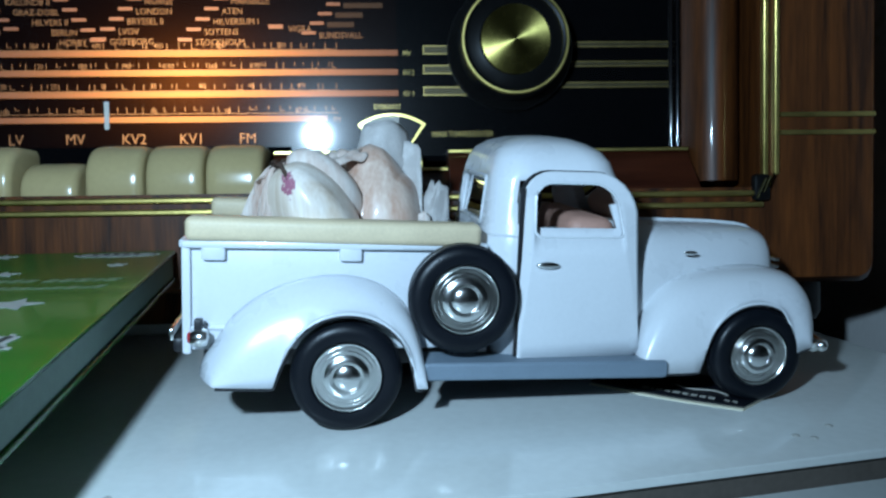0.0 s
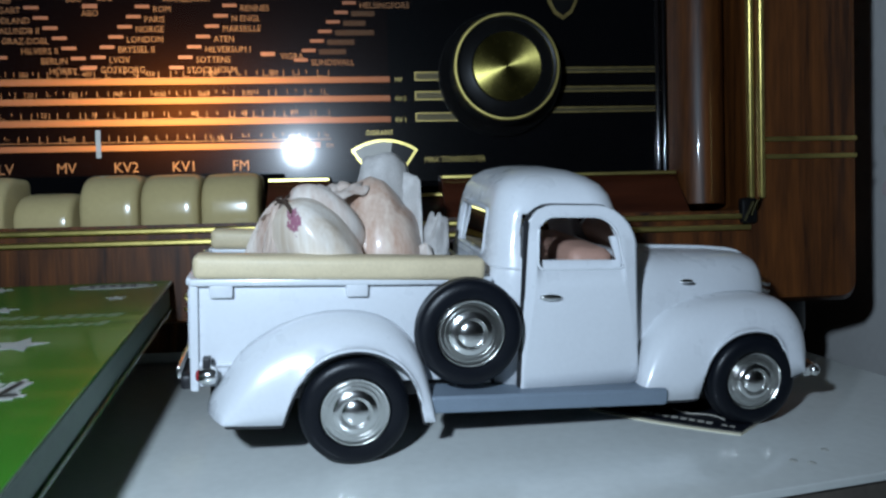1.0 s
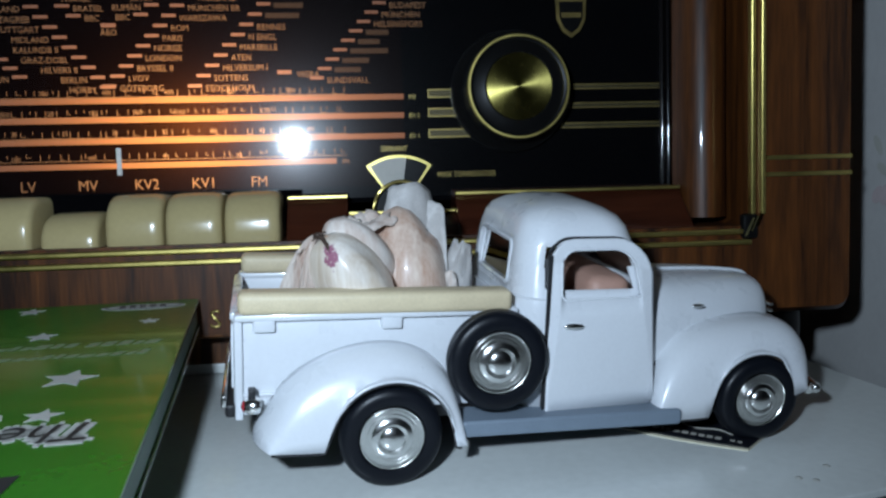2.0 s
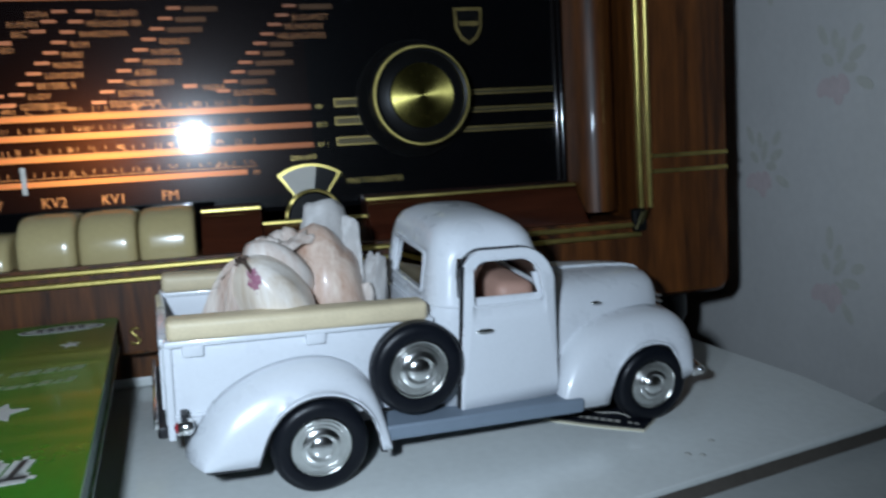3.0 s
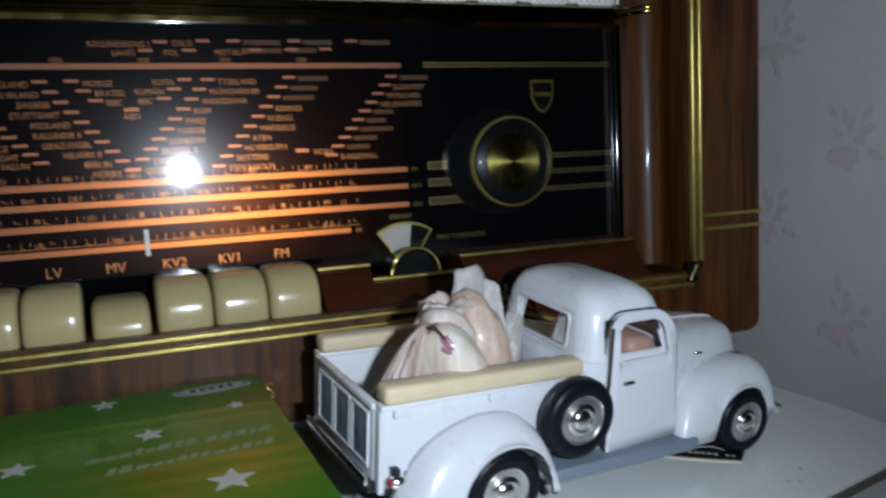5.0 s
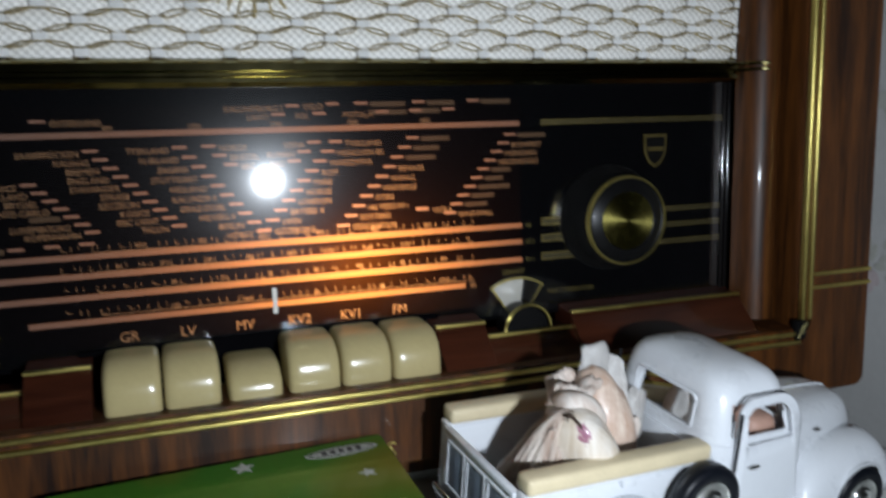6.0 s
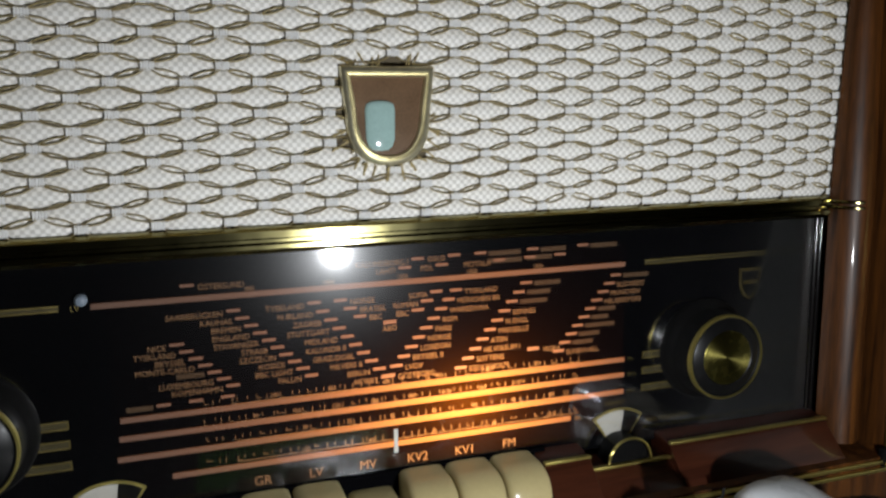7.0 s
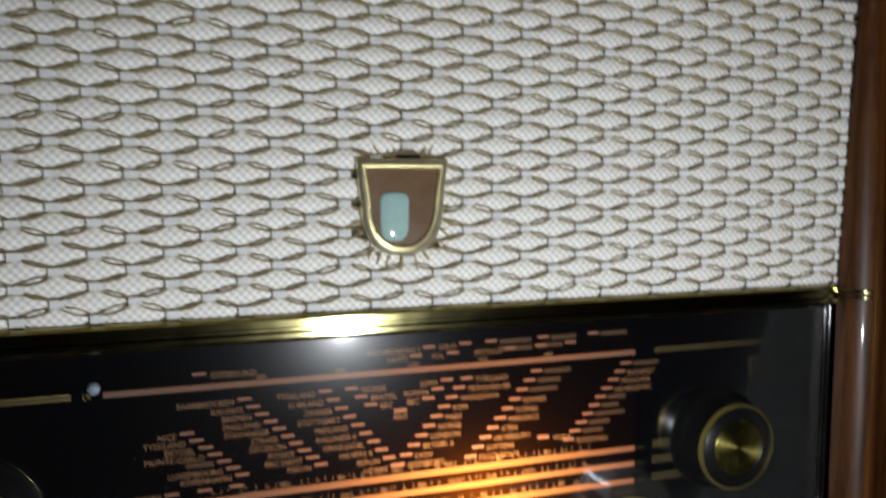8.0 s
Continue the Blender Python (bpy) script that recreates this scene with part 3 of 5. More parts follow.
STATIONS = [
    ((-4.83, 4.345), (-4.31, 3.865), 'RIGHT', ["NICE", "TYSKLAND", "BRYSSEL", "MONTE-CARLO", "#", "LUXEMBOURG", "KÖPENHAMN"]),
    ((-4.27, 4.641), (-3.51, 3.876), 'RIGHT', ["SAARBRÜCKEN", "KAUNAS", "BREMEN", "ENGLAND", "STAVANGER", "STRASB", "SZCZECIN", "KOSICE", "BBC LIGHT", "FALUN"]),
    ((-3.454, 4.65), (-2.69, 3.765), 'RIGHT', ["TYSKLAND", "N IRLAND", "ZAGREB", "STUTTGART", "MIDLAND", "KALUNDB II", "GRAZ-DOBL", "HILVERS II", "BERLIN", "HÖRBY"]),
    ((-3.177, 4.653), (-2.972, 4.463), 'LEFT', ["NORGE", "BRATISL", "BBC"]),
    ((-2.118, 4.66), (-2.331, 4.473), 'RIGHT', ["SOFIA", "RUMÄN", "BBC"]),
    ((-1.89, 4.658), (-2.672, 3.775), 'LEFT', ["TYSKLAND", "MÜNCHEN BR", "WARSZAWA", "ROM", "PARIS", "NORGE", "LONDON", "BRYSSEL II", "LVOV", "GÖTEBORG"]),
    ((-1.044, 4.673), (-1.842, 3.767), 'LEFT', ["#", "#", "#", "RENNES", "N ENGL", "MARSEILLE", "ATEN", "HILVERSUM I", "SOTTENS", "STOCKHOLM"]),
    ((0.112, 4.675), (-0.629, 3.83), 'LEFT', ["#", "BUDAPEST", "MÜNCHEN", "HELSINGFORS", "#", "#", "#", "#", "#", "SUNDSVALL"]),
    ((-2.324, 5.036), (-2.469, 4.95), 'RIGHT', ["KALUNDBORG I", "LAHTI"]),
    ((-1.907, 5.048), (-2.05, 4.953), 'RIGHT', ["OSLO", "POL"]),
    ((-1.376, 4.958), (-0.623, 4.972), 'RIGHT', ["MOTALA", "#", "#"]),
    ((-1.60, 5.05), (-0.33, 5.06), 'LEFT', ["#", "#", "#"]),
    ((-4.70, 4.93), (-4.70, 4.93), 'LEFT', ["ÖSTERSUND"]),
    ((-4.988, 3.741), (-4.369, 3.754), 'RIGHT', ["#", "", ""]),
]
bulb_side = random.Random(3)
for (xa, za), (xb, zb), align, names in STATIONS:
    n = len(names)
    for i, word in enumerate(names):
        k = i / max(1, n - 1)
        x, z = xa + (xb - xa) * k, za + (zb - za) * k
        rpart("station_mark", box(x - 0.068, x + 0.068, 8.100, 8.117, z - 0.015, z + 0.015), M_MARK, "small bar with glow painted in")
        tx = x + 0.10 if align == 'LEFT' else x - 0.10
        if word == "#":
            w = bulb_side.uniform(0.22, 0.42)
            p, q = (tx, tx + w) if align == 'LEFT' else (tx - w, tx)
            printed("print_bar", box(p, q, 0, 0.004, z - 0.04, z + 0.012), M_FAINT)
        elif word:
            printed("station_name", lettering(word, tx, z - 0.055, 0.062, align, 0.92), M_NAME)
for x, z in ((-2.648, 4.368), (-0.952, 3.892)):
    rpart("station_mark", box(x - 0.07, x + 0.07, 8.100, 8.117, z - 0.019, z + 0.019), M_MARK, "small bar with glow painted in")
printed("station_name", lettering("ÅBO", -2.648, 4.27, 0.062, 'CENTER', 0.92), M_NAME)
printed("station_name", lettering("VIGRA", -0.83, 3.84, 0.062, 'LEFT', 0.92), M_NAME)
for word, x, z in (("GR", -4.06, 2.80), ("LV", -3.50, 2.80), ("MV", -2.93, 2.80), ("KV2", -2.36, 2.80), ("KV1", -1.80, 2.80), ("FM", -1.25, 2.80)):
    printed("band_name", lettering(word, x, z - 0.055, 0.105, 'CENTER', 0.95), M_NAME)
printed("band_name", lettering("MAX TONREGISTER", 0.58, 2.79, 0.058, 'LEFT', 0.86), M_GOLDPRINT)
printed("band_name", lettering("DISKANT", 0.0, 3.07, 0.055, 'LEFT', 0.86), M_GOLDPRINT)
for word, z in (("MV", 3.63), ("KV 2", 3.44), ("KV 1", 3.23)):
    printed("band_name", lettering(word, 0.30, z - 0.03, 0.05, 'LEFT', 0.8), M_GOLDPRINT)
printed("band_name", lettering("FM", -0.40, 2.95, 0.05, 'LEFT', 0.8), M_NAME)
NUMBERS = [(3.715, "300 350 400 450 500 550", -3.9, 0.60), (3.515, "90 110 120 130 140 150 160 170", -4.1, 0.42), (3.32, "20 25 31 35 40 45 49", -3.6, 0.48), (3.07, "100 99 95 90 87.5", -3.6, 0.72), (4.86, "800 1000 1200 1500 1800", -4.1, 0.80)]
for z, row, x0, step in NUMBERS:
    for i, word in enumerate(row.split()):
        printed("scale_number", lettering(word, x0 + step * i, z - 0.03, 0.05, 'CENTER', 0.9), M_NAME)
ticks = random.Random(8)
for z, n in ((3.545, 52), (3.34, 48), (3.115, 46), (3.74, 50)):
    marks = [box(-4.3, -0.35, 0, 0.004, z - 0.078, z - 0.072)]
    for i in range(n):
        x, h = -4.6 + 4.3 * i / n + ticks.uniform(-0.03, 0.03), ticks.uniform(0.03, 0.075)
        marks.append(box(x, x + 0.006, 0, 0.004, z - h, z - h * 0.1))
        if i % 3 == 0:
            marks.append(box(x, x + ticks.uniform(0.03, 0.06), 0.0005, 0.0035, z - h - 0.002, z - h + 0.003))
    printed("scale_tick", join(marks), M_NAME, "fine scale ticks")
rpart("line_end_bead", lathe([(0.0, 8.03), (0.04, 8.04), (0.06, 8.07), (0.06, 8.11)], 'y', 14, (-5.66, 0, 4.87)), M_BOARD, "small grey bead")
printed("band_name", lettering("LV", -5.72, 4.76, 0.06, 'CENTER', 0.9), M_GOLDPRINT)
rpart("pointer", box(-2.635, -2.59, 8.085, 8.104, 2.89, 3.16), M_NEEDLE, "white dial pointer")

# shield-shaped emblem, plain
sh = [(1.87, 4.62), (2.20, 4.62), (2.19, 4.40), (2.13, 4.28), (2.035, 4.215), (1.94, 4.28), (1.88, 4.40)]
rpart("emblem", loft([[(x, 8.10, z) for x, z in sh], [(x, 8.118, z) for x, z in sh]]), M_GOLDPRINT, "small dull gold shield")
sh2 = [(2.035 + (x - 2.035) * 0.78, 4.44 + (z - 4.44) * 0.8) for x, z in sh]
rpart("emblem_field", loft([[(x, 8.092, z) for x, z in sh2], [(x, 8.099, z) for x, z in sh2]]), M_BAKE)
rpart("emblem_band", box(1.93, 2.14, 8.086, 8.091, 4.42, 4.47), M_GOLDPRINT)

# tone and volume windows: pale fan with a brass frame, and a half-round wheel below
def tone_window(cx):
    c = (cx, 2.45)
    def fan(r0, r1, a0, a1, y0, y1, n=14):
        pts = [(c[0] + r0 * math.sin(radians(a0 + (a1 - a0) * k / n)), c[1] + r0 * math.cos(radians(a0 + (a1 - a0) * k / n))) for k in range(n + 1)]
        pts += [(c[0] + r1 * math.sin(radians(a1 - (a1 - a0) * k / n)), c[1] + r1 * math.cos(radians(a1 - (a1 - a0) * k / n))) for k in range(n + 1)]
        return prism(pts, y0, y1)
    f = rpart("tone_window", fan(0.26, 0.58, -36, 36, 8.10, 8.117), M_BRASS, "brass framed tone window")
    rpart("pale_field", fan(0.29, 0.55, -33, 8, 8.09, 8.099), M_PALEPRINT, parent=f)
    rpart("dark_field", fan(0.29, 0.55, 8, 33, 8.09, 8.099), M_BAKE, parent=f)
    wheel = [(0.0, 7.83), (0.25, 7.83), (0.27, 7.85), (0.27, 8.1)]
    rpart("tone_wheel", lathe(wheel, 'y', 36, (cx, 0, 2.47)), M_BAKE, "dark half-sunk wheel")
    ring = [(cx + 0.285 * math.cos(radians(a)), 7.80, 2.47 + 0.285 * math.sin(radians(a))) for a in range(0, 181, 10)]
    rpart("brass_arc", tube(ring, 0.018), M_BRASS, "brass arc")


tone_window(0.18)
tone_window(mirror(0.18))

# grille cloth: binding cords, padded lozenges and white binding threads
GX0, GX1, GZ0, GZ1 = mirror(3.45), 3.45, 5.47, RT - 0.88
rpart("grille_backing", box(GX0, GX1, 8.07, 8.2, GZ0, GZ1), M_BACKING, "brown and gold backing of the grille")
PX, PZ = 0.335, 0.297
pads, threads, cords = [], [], []
cloth = random.Random(11)
row = 0
z = GZ0 + 0.08
LZ = [(-1.0, 0.10), (-0.74, 0.64), (-0.40, 0.94), (0.0, 1.0), (0.40, 0.94), (0.74, 0.64), (1.0, 0.10)]
pad_v, pad_f, th_v, th_f, co_v, co_f = [], [], [], [], [], []
while z < GZ1 - 0.05:
    x = GX0 + 0.2 + (PX if row % 2 else 0)
    while x < GX1 - 0.1:
        if -3.25 < x < -2.05 and 6.0 < z < 7.1 and abs(x + 2.65) < 0.36:
            x += 2 * PX
            continue
        jx, jz = cloth.uniform(-0.012, 0.012), cloth.uniform(-0.008, 0.008)
        hw, hh = PX * 0.92, PZ * 0.345 * cloth.uniform(0.93, 1.05)
        b = len(pad_v)
        for u, w in LZ:
            for v in (-1, -0.55, 0, 0.55, 1):
                d = 0.045 * w * (1 - 0.9 * v * v)
                pad_v.append((x + jx + u * hw, 8.055 - d, z + jz + v * w * hh))
        for i in range(6):
            for j in range(4):
                k = b + i * 5 + j
                pad_f.append((k, k + 5, k + 6, k + 1))
        # thread bundle at the right-hand tip
        tx = x + PX
        for s in (-0.052, -0.026, 0.0, 0.026, 0.052):
            b = len(th_v)
            for dx, dy in ((-0.013, 7.998), (-0.006, 7.985), (0.006, 7.985), (0.013, 7.998)):
                th_v.append((tx + s + dx, dy, z - 0.041))
                th_v.append((tx + s + dx, dy, z + 0.041))
            for i in range(3):
                k = b + 2 * i
                th_f.append((k, k + 2, k + 3, k + 1))
        # twisted cords above and below
        for sgn in (1, -1):
            prev = None
            for i in range(13):
                u = -1 + 2 * i / 12
                zz = z + jz + sgn * (hh * interp(u, LZ) + 0.010)
                xx = x + jx + u * PX * 0.96
                b = len(co_v)
                co_v += [(xx, 8.012, zz - 0.009), (xx, 7.976 if i % 2 else 7.990, zz + 0.003 * (i % 2)), (xx, 8.012, zz + 0.009)]
                if prev is not None:
                    co_f += [(prev, b, b + 1, prev + 1), (prev + 1, b + 1, b + 2, prev + 2)]
                prev = b
        x += 2 * PX
    z += PZ * 0.5
    row += 1


def raw(verts, faces):
    me = bpy.data.meshes.new("raw")
    me.from_pydata(verts, [], faces)
    b = bmesh.new()
    b.from_mesh(me)
    bpy.data.meshes.remove(me)
    return b


tagged(rpart("grille_cloth", raw(pad_v, pad_f), M_CLOTH, "pale woven lozenges"), kind="stuff")
tagged(rpart("binding_thread", raw(th_v, th_f), M_STITCH, "white thread bundles"), kind="stuff")
tagged(rpart("grille_cord", raw(co_v, co_f), M_CORD, "thin gold-brown cords"), kind="stuff")

# magic eye in its brass shield
def eye_outline(g):
    x0, x1, zt, zb, c = -3.14 + g, -2.16 - g, 7.045 - g, 6.05 + g, -2.65
    pts = [(x0, zt), (x0 + 0.3, zt), (x1 - 0.3, zt), (x1, zt)]
    for k in range(15):
        a = math.pi * k / 14
        pts.append((c + ((x1 - x0) / 2 - 0.05) * math.copysign(abs(math.cos(a)) ** 0.8, math.cos(a)), zb + 0.50 - 0.50 * math.sin(a) ** 0.9))
    return pts


def bezel(levels):
    return loft([[(x, y, z) for x, z in eye_outline(g)] for g, y in levels], True, (False, False))


eye = rpart("magic_eye", bezel([(0.0, 8.06), (0.0, 7.96), (0.02, 7.93), (0.05, 7.92), (0.07, 7.945), (0.09, 7.925), (0.105, 7.95), (0.11, 8.02)]), M_BEZEL, "brass shield round the tuning eye")
rpart("eye_window", loft([[(x, 7.965, z) for x, z in eye_outline(0.10)], [(x, 8.02, z) for x, z in eye_outline(0.10)]]), M_EYEBACK, "brown glossy window", parent=eye)
cap = []
for z, r in ((6.20, 0.02), (6.21, 0.08), (6.25, 0.125), (6.32, 0.15), (6.62, 0.155), (6.67, 0.14), (6.695, 0.10), (6.705, 0.03)):
    cap.append([(-2.74 + r * math.cos(2 * math.pi * k / 20), 7.955 + 0.22 * r * math.sin(2 * math.pi * k / 20), z) for k in range(20)])
rpart("glow_tube", loft(cap), M_EYE, "pale green tube", parent=eye)
fray = random.Random(5)
for k in range(46):
    ring = eye_outline(-0.01)
    px, pz = ring[fray.randrange(len(ring))]
    px += fray.uniform(-0.12, 0.12) if pz > 7.0 else 0.0
    d = Vector((px + 2.65, 0, pz - 6.55)).normalized()
    q = Vector((px, 7.99, pz)) + d * fray.uniform(0.05, 0.16) + Vector((fray.uniform(-0.05, 0.05), 0.03, fray.uniform(-0.05, 0.05)))
    rpart("frayed_thread", tube([(px, 7.98, pz), q], 0.010, 4), M_CORD, parent=eye)
# brass letter on the apron
bm = lettering("S", -1.62, 1.435, 0.18, 'CENTER')
bmesh.ops.translate(bm, verts=bm.verts, vec=(0, 7.297, 0))
rpart("brass_letter", bm, M_BRASS, "small brass letter", solid=0.02)

# ---- the toy pickup ----
TX, TY, TYAW = -0.106, 5.216, 5.96
truck = thing("toy_pickup", TX, TY, 0, "white diecast toy pickup truck with cream bed rails", "toy truck", rot=(0, 0, TYAW))
YC = 0.98
NOSE = radians(2.5)
drop, ahead = 0.0, 0.0


def tilt(bm):
    """The body stands nose-down on its axles."""
    for v in bm.verts:
        x, z = v.co.x + ahead, v.co.z - 0.37
        v.co.x, v.co.z = x * math.cos(NOSE) + z * math.sin(NOSE), 0.37 + z * math.cos(NOSE) - x * math.sin(NOSE) - drop
    return bm


def tpart(name, bm, material, label="", parent=None, lean=True, **kw):
    return part(name, tilt(bm) if lean else bm, material, parent or truck, label, **kw)


def both(y):
    return (y, 2 * YC - y)


def mirrored(pts, flip):
    return [(x, 2 * YC - y if flip else y, z) for x, y, z in pts]


def curve_at(x, table):
    """Smooth interpolation through the table (Catmull-Rom)."""
    n = len(table)
    for i in range(n - 1):
        if x <= table[i + 1][0] or i == n - 2:
            (x0, a), (x1, b) = table[i], table[i + 1]
            k = min(1, max(0, (x - x0) / (x1 - x0)))
            m0 = (b - table[i - 1][1]) / (x1 - table[i - 1][0]) if i else (b - a) / (x1 - x0)
            m1 = (table[i + 2][1] - a) / (table[i + 2][0] - x0) if i + 2 < n else (b - a) / (x1 - x0)
            h = x1 - x0
            return (2 * k**3 - 3 * k**2 + 1) * a + (k**3 - 2 * k**2 + k) * h * m0 + (-2 * k**3 + 3 * k**2) * b + (k**3 - k**2) * h * m1


# cab shell: horizontal rings of a rounded box; the window patches stay open
CAB_ROWS = [(0.42, 1.03, 2.13, 0.76), (0.80, 1.03, 2.14, 0.77), (1.20, 1.03, 2.13, 0.765), (1.275, 1.035, 2.10, 0.75), (1.335, 1.042, 2.08, 0.738), (1.50, 1.055, 2.03, 0.72), (1.65, 1.075, 1.975, 0.695), (1.70, 1.085, 1.955, 0.68), (1.775, 1.105, 1.93, 0.65), (1.84, 1.14, 1.88, 0.60), (1.89, 1.21, 1.80, 0.51), (1.925, 1.32, 1.70, 0.37), (1.94, 1.46, 1.58, 0.12)]


def cab_ring(z, x0, x1, hw):
    """24 columns: 3 along each side, front and back, with rounded corners."""
    r = min(0.21, hw * 0.6, (x1 - x0) * 0.42)
    out = []
    for cx, cy, a0 in ((x1 - r, -hw + r, -90), (x1 - r, hw - r, 0), (x0 + r, hw - r, 90), (x0 + r, -hw + r, 180)):
        for k in range(7):
            a = radians(a0 + 15 * k)
            out.append((cx + r * math.cos(a), YC + cy + r * math.sin(a), z))
        if a0 == 90:
            out += [(x0, YC + f * (hw - r), z) for f in (0.72, 0.0, -0.72)]
        if a0 == 0:
            out += [(x0 + r + (x1 - x0 - 2 * r) * f, YC + hw, z) for f in (0.98, 0.5, 0.02)]
        if a0 == -90:
            out += [(x1, YC + f * (hw - r), z) for f in (-0.9, 0.0, 0.9)]
        if a0 == 180:
            out += [(x0 + r + (x1 - x0 - 2 * r) * f, YC - hw, z) for f in (0.02, 0.5, 0.98)]
    return out


ahead = -0.07
bm = loft([cab_ring(*r) for r in CAB_ROWS], True, (False, True))
gone = []
for f in bm.faces:
    c = f.calc_center_median()
    if 1.335 < c.z < 1.65:
        back = c.x < 1.12 and abs(c.y - YC) < 0.40
        side = abs(c.y - YC) > 0.60 and 1.24 < c.x < 1.88
        front = c.x > 1.93 and abs(c.y - YC) < 0.50
        if back or side or front:
            gone.append(f)
bmesh.ops.delete(bm, geom=gone, context='FACES')
cab = tpart("cab", bm, M_WHITE, "rounded white cab", solid=0.03)
for z0, z1 in ((1.26, 1.285),):
    ring = cab_ring(z1 - 0.01, 1.028, 2.11, 0.762)
    tpart("cab_seam", tube(ring, 0.012, 6, True), M_WHITE, "raised moulding line", parent=cab)
tpart("rear_window_frame", tube([(1.030 + (z - 1.33) * 0.10, y, z) for y, z in rounded(YC - 0.42, YC + 0.42, 1.33, 1.655, 0.06, 4)], 0.018, 6, True), M_WHITE, "white rear window frame", parent=cab)
tpart("rear_window", loft([[(1.048, YC - 0.41, 1.335), (1.048, YC + 0.41, 1.335)], [(1.09, YC - 0.41, 1.65), (1.09, YC + 0.41, 1.65)]], False), M_GLASS, "clear rear window", parent=cab)
tpart("windscreen", loft([[(2.06, YC - 0.5, 1.36), (2.06, YC + 0.5, 1.36)], [(1.97, YC - 0.5, 1.62), (1.97, YC + 0.5, 1.62)]], False), M_GLASS, "clear windscreen", parent=cab)


def cab_side(z):
    """Half width of the cab at height z."""
    return curve_at(z, [(r[0], r[3]) for r in CAB_ROWS[:9]])


def side_panel(outline, hole, flip, lift, rings=6):
    rows = []
    for k in range(rings + 1):
        f = k / rings
        pts = [(a[0] + (b[0] - a[0]) * f, a[1] + (b[1] - a[1]) * f) for a, b in zip(outline, hole)]
        rows.append(mirrored([(x, YC - cab_side(z) - lift, z) for x, z in pts], flip))
    return loft(rows, True, (False, False))


for flip in (False, True):
    door_out = rounded(1.225, 2.105, 0.40, 1.715, [0.06, 0.26, 0.20, 0.03], 6)
    door_out = [(x - max(0, z - 1.0) * 0.13 * (1 if x > 1.7 else 0), z + (0.06 * (x - 1.22) if z < 0.6 else 0)) for x, z in door_out]
    hole = rounded(1.315, 1.955, 1.285, 1.645, [0.04, 0.15, 0.12, 0.05], 6)
    hole = [(x - max(0, z - 1.31) * 0.22 * (1 if x > 1.7 else 0), z) for x, z in hole]
    bm = side_panel(door_out, hole, flip, 0.035)
    if not flip:
        # the door stands a little ajar at its rear edge
        for v in bm.verts:
            v.co.y -= max(0, 2.1 - v.co.x) * 0.055
    door = tpart("door", bm, M_WHITE, "white door standing slightly ajar" if not flip else "white door", solid=0.045)
    dy = -0.045 if not flip else 0.045
    tpart("window_trim", tube(mirrored([(x, YC - cab_side(z) - 0.055 - (0 if flip else max(0, 2.1 - x) * 0.055), z) for x, z in hole], flip), 0.010, 6, True), M_WHITE, parent=door)
    hy = YC - cab_side(1.08) - 0.085 - (0 if flip else 0.035)
    hy = 2 * YC - hy if flip else hy
    bm = bmesh.new()
    bmesh.ops.create_uvsphere(bm, u_segments=16, v_segments=8, radius=1)
    for v in bm.verts:
        v.co = Vector((1.40 + v.co.x * 0.082, hy + v.co.y * 0.02, 1.10 + v.co.z * 0.024))
    tpart("door_handle", bm, M_CHROME, "chrome handle", parent=door)
    tpart("door_seam", tube(mirrored([(x, YC - cab_side(z) - 0.012, z) for x, z in door_out], flip), 0.014, 5, True), M_BLACK, "dark gap round the door")
    tpart("door_gap", box(1.20, 1.23, *sorted((hy + 0.045, hy + 0.055)), 0.46, 1.62), M_BLACK)
# inside the cab
seat = tpart("seat", rbox(1.10, 1.55, YC - 0.60, YC + 0.60, 0.75, 1.05, 0.06), M_SEAT, "pinkish brown bench seat")
bm = rbox(1.12, 1.28, YC - 0.60, YC + 0.60, 0.98, 1.46, 0.06)
tpart("backrest", bm, M_SEAT, "pinkish brown backrest", parent=seat)
bm = rbox(1.62, 1.98, YC - 0.62, YC + 0.62, 1.05, 1.40, 0.10, 3)
tpart("dashboard", bm, M_SEAT, "pinkish brown dashboard")
wheel_pts = [(1.60 + 0.05 * math.sin(a), YC + 0.34 + 0.17 * math.cos(a), 1.34 + 0.16 * math.sin(a)) for a in [2 * math.pi * k / 24 for k in range(24)]]
sw = tpart("steering_wheel", tube(wheel_pts, 0.016, 6, True), M_BLACK, "dark steering wheel")
tpart("spoke", tube([wheel_pts[2], wheel_pts[14]], 0.012, 6), M_CHROME, parent=sw)
tpart("column", tube([(1.61, YC + 0.34, 1.34), (1.85, YC + 0.34, 1.15)], 0.02, 6), M_BLACK, parent=sw)
tpart("cab_floor", box(1.05, 2.1, YC - 0.70, YC + 0.70, 0.44, 0.50), M_BLACK)
ahead = 0.0

# bonnet
HOOD = [(2.02, 0.70, 1.28, 0.66), (2.12, 0.69, 1.315, 0.66), (2.3, 0.655, 1.325, 0.65), (2.6, 0.60, 1.325, 0.64), (2.9, 0.54, 1.32, 0.62), (3.12, 0.48, 1.305, 0.60), (3.22, 0.43, 1.285, 0.58), (3.27, 0.38, 1.255, 0.58), (3.305, 0.30, 1.19, 0.60), (3.32, 0.14, 1.06, 0.66)]
rings = []
for x, hw, zt, zb in HOOD:
    ring = []
    for k in range(25):
        a = math.pi * k / 24
        c, s = math.cos(a), math.sin(a)
        ring.append((x, YC - hw * math.copysign(abs(c) ** 0.55, c), zb + (zt - zb) * s ** 0.62))
    rings.append(ring)
bm = loft(rings, False)
bm.faces.new([v for v in bm.verts][-25:])
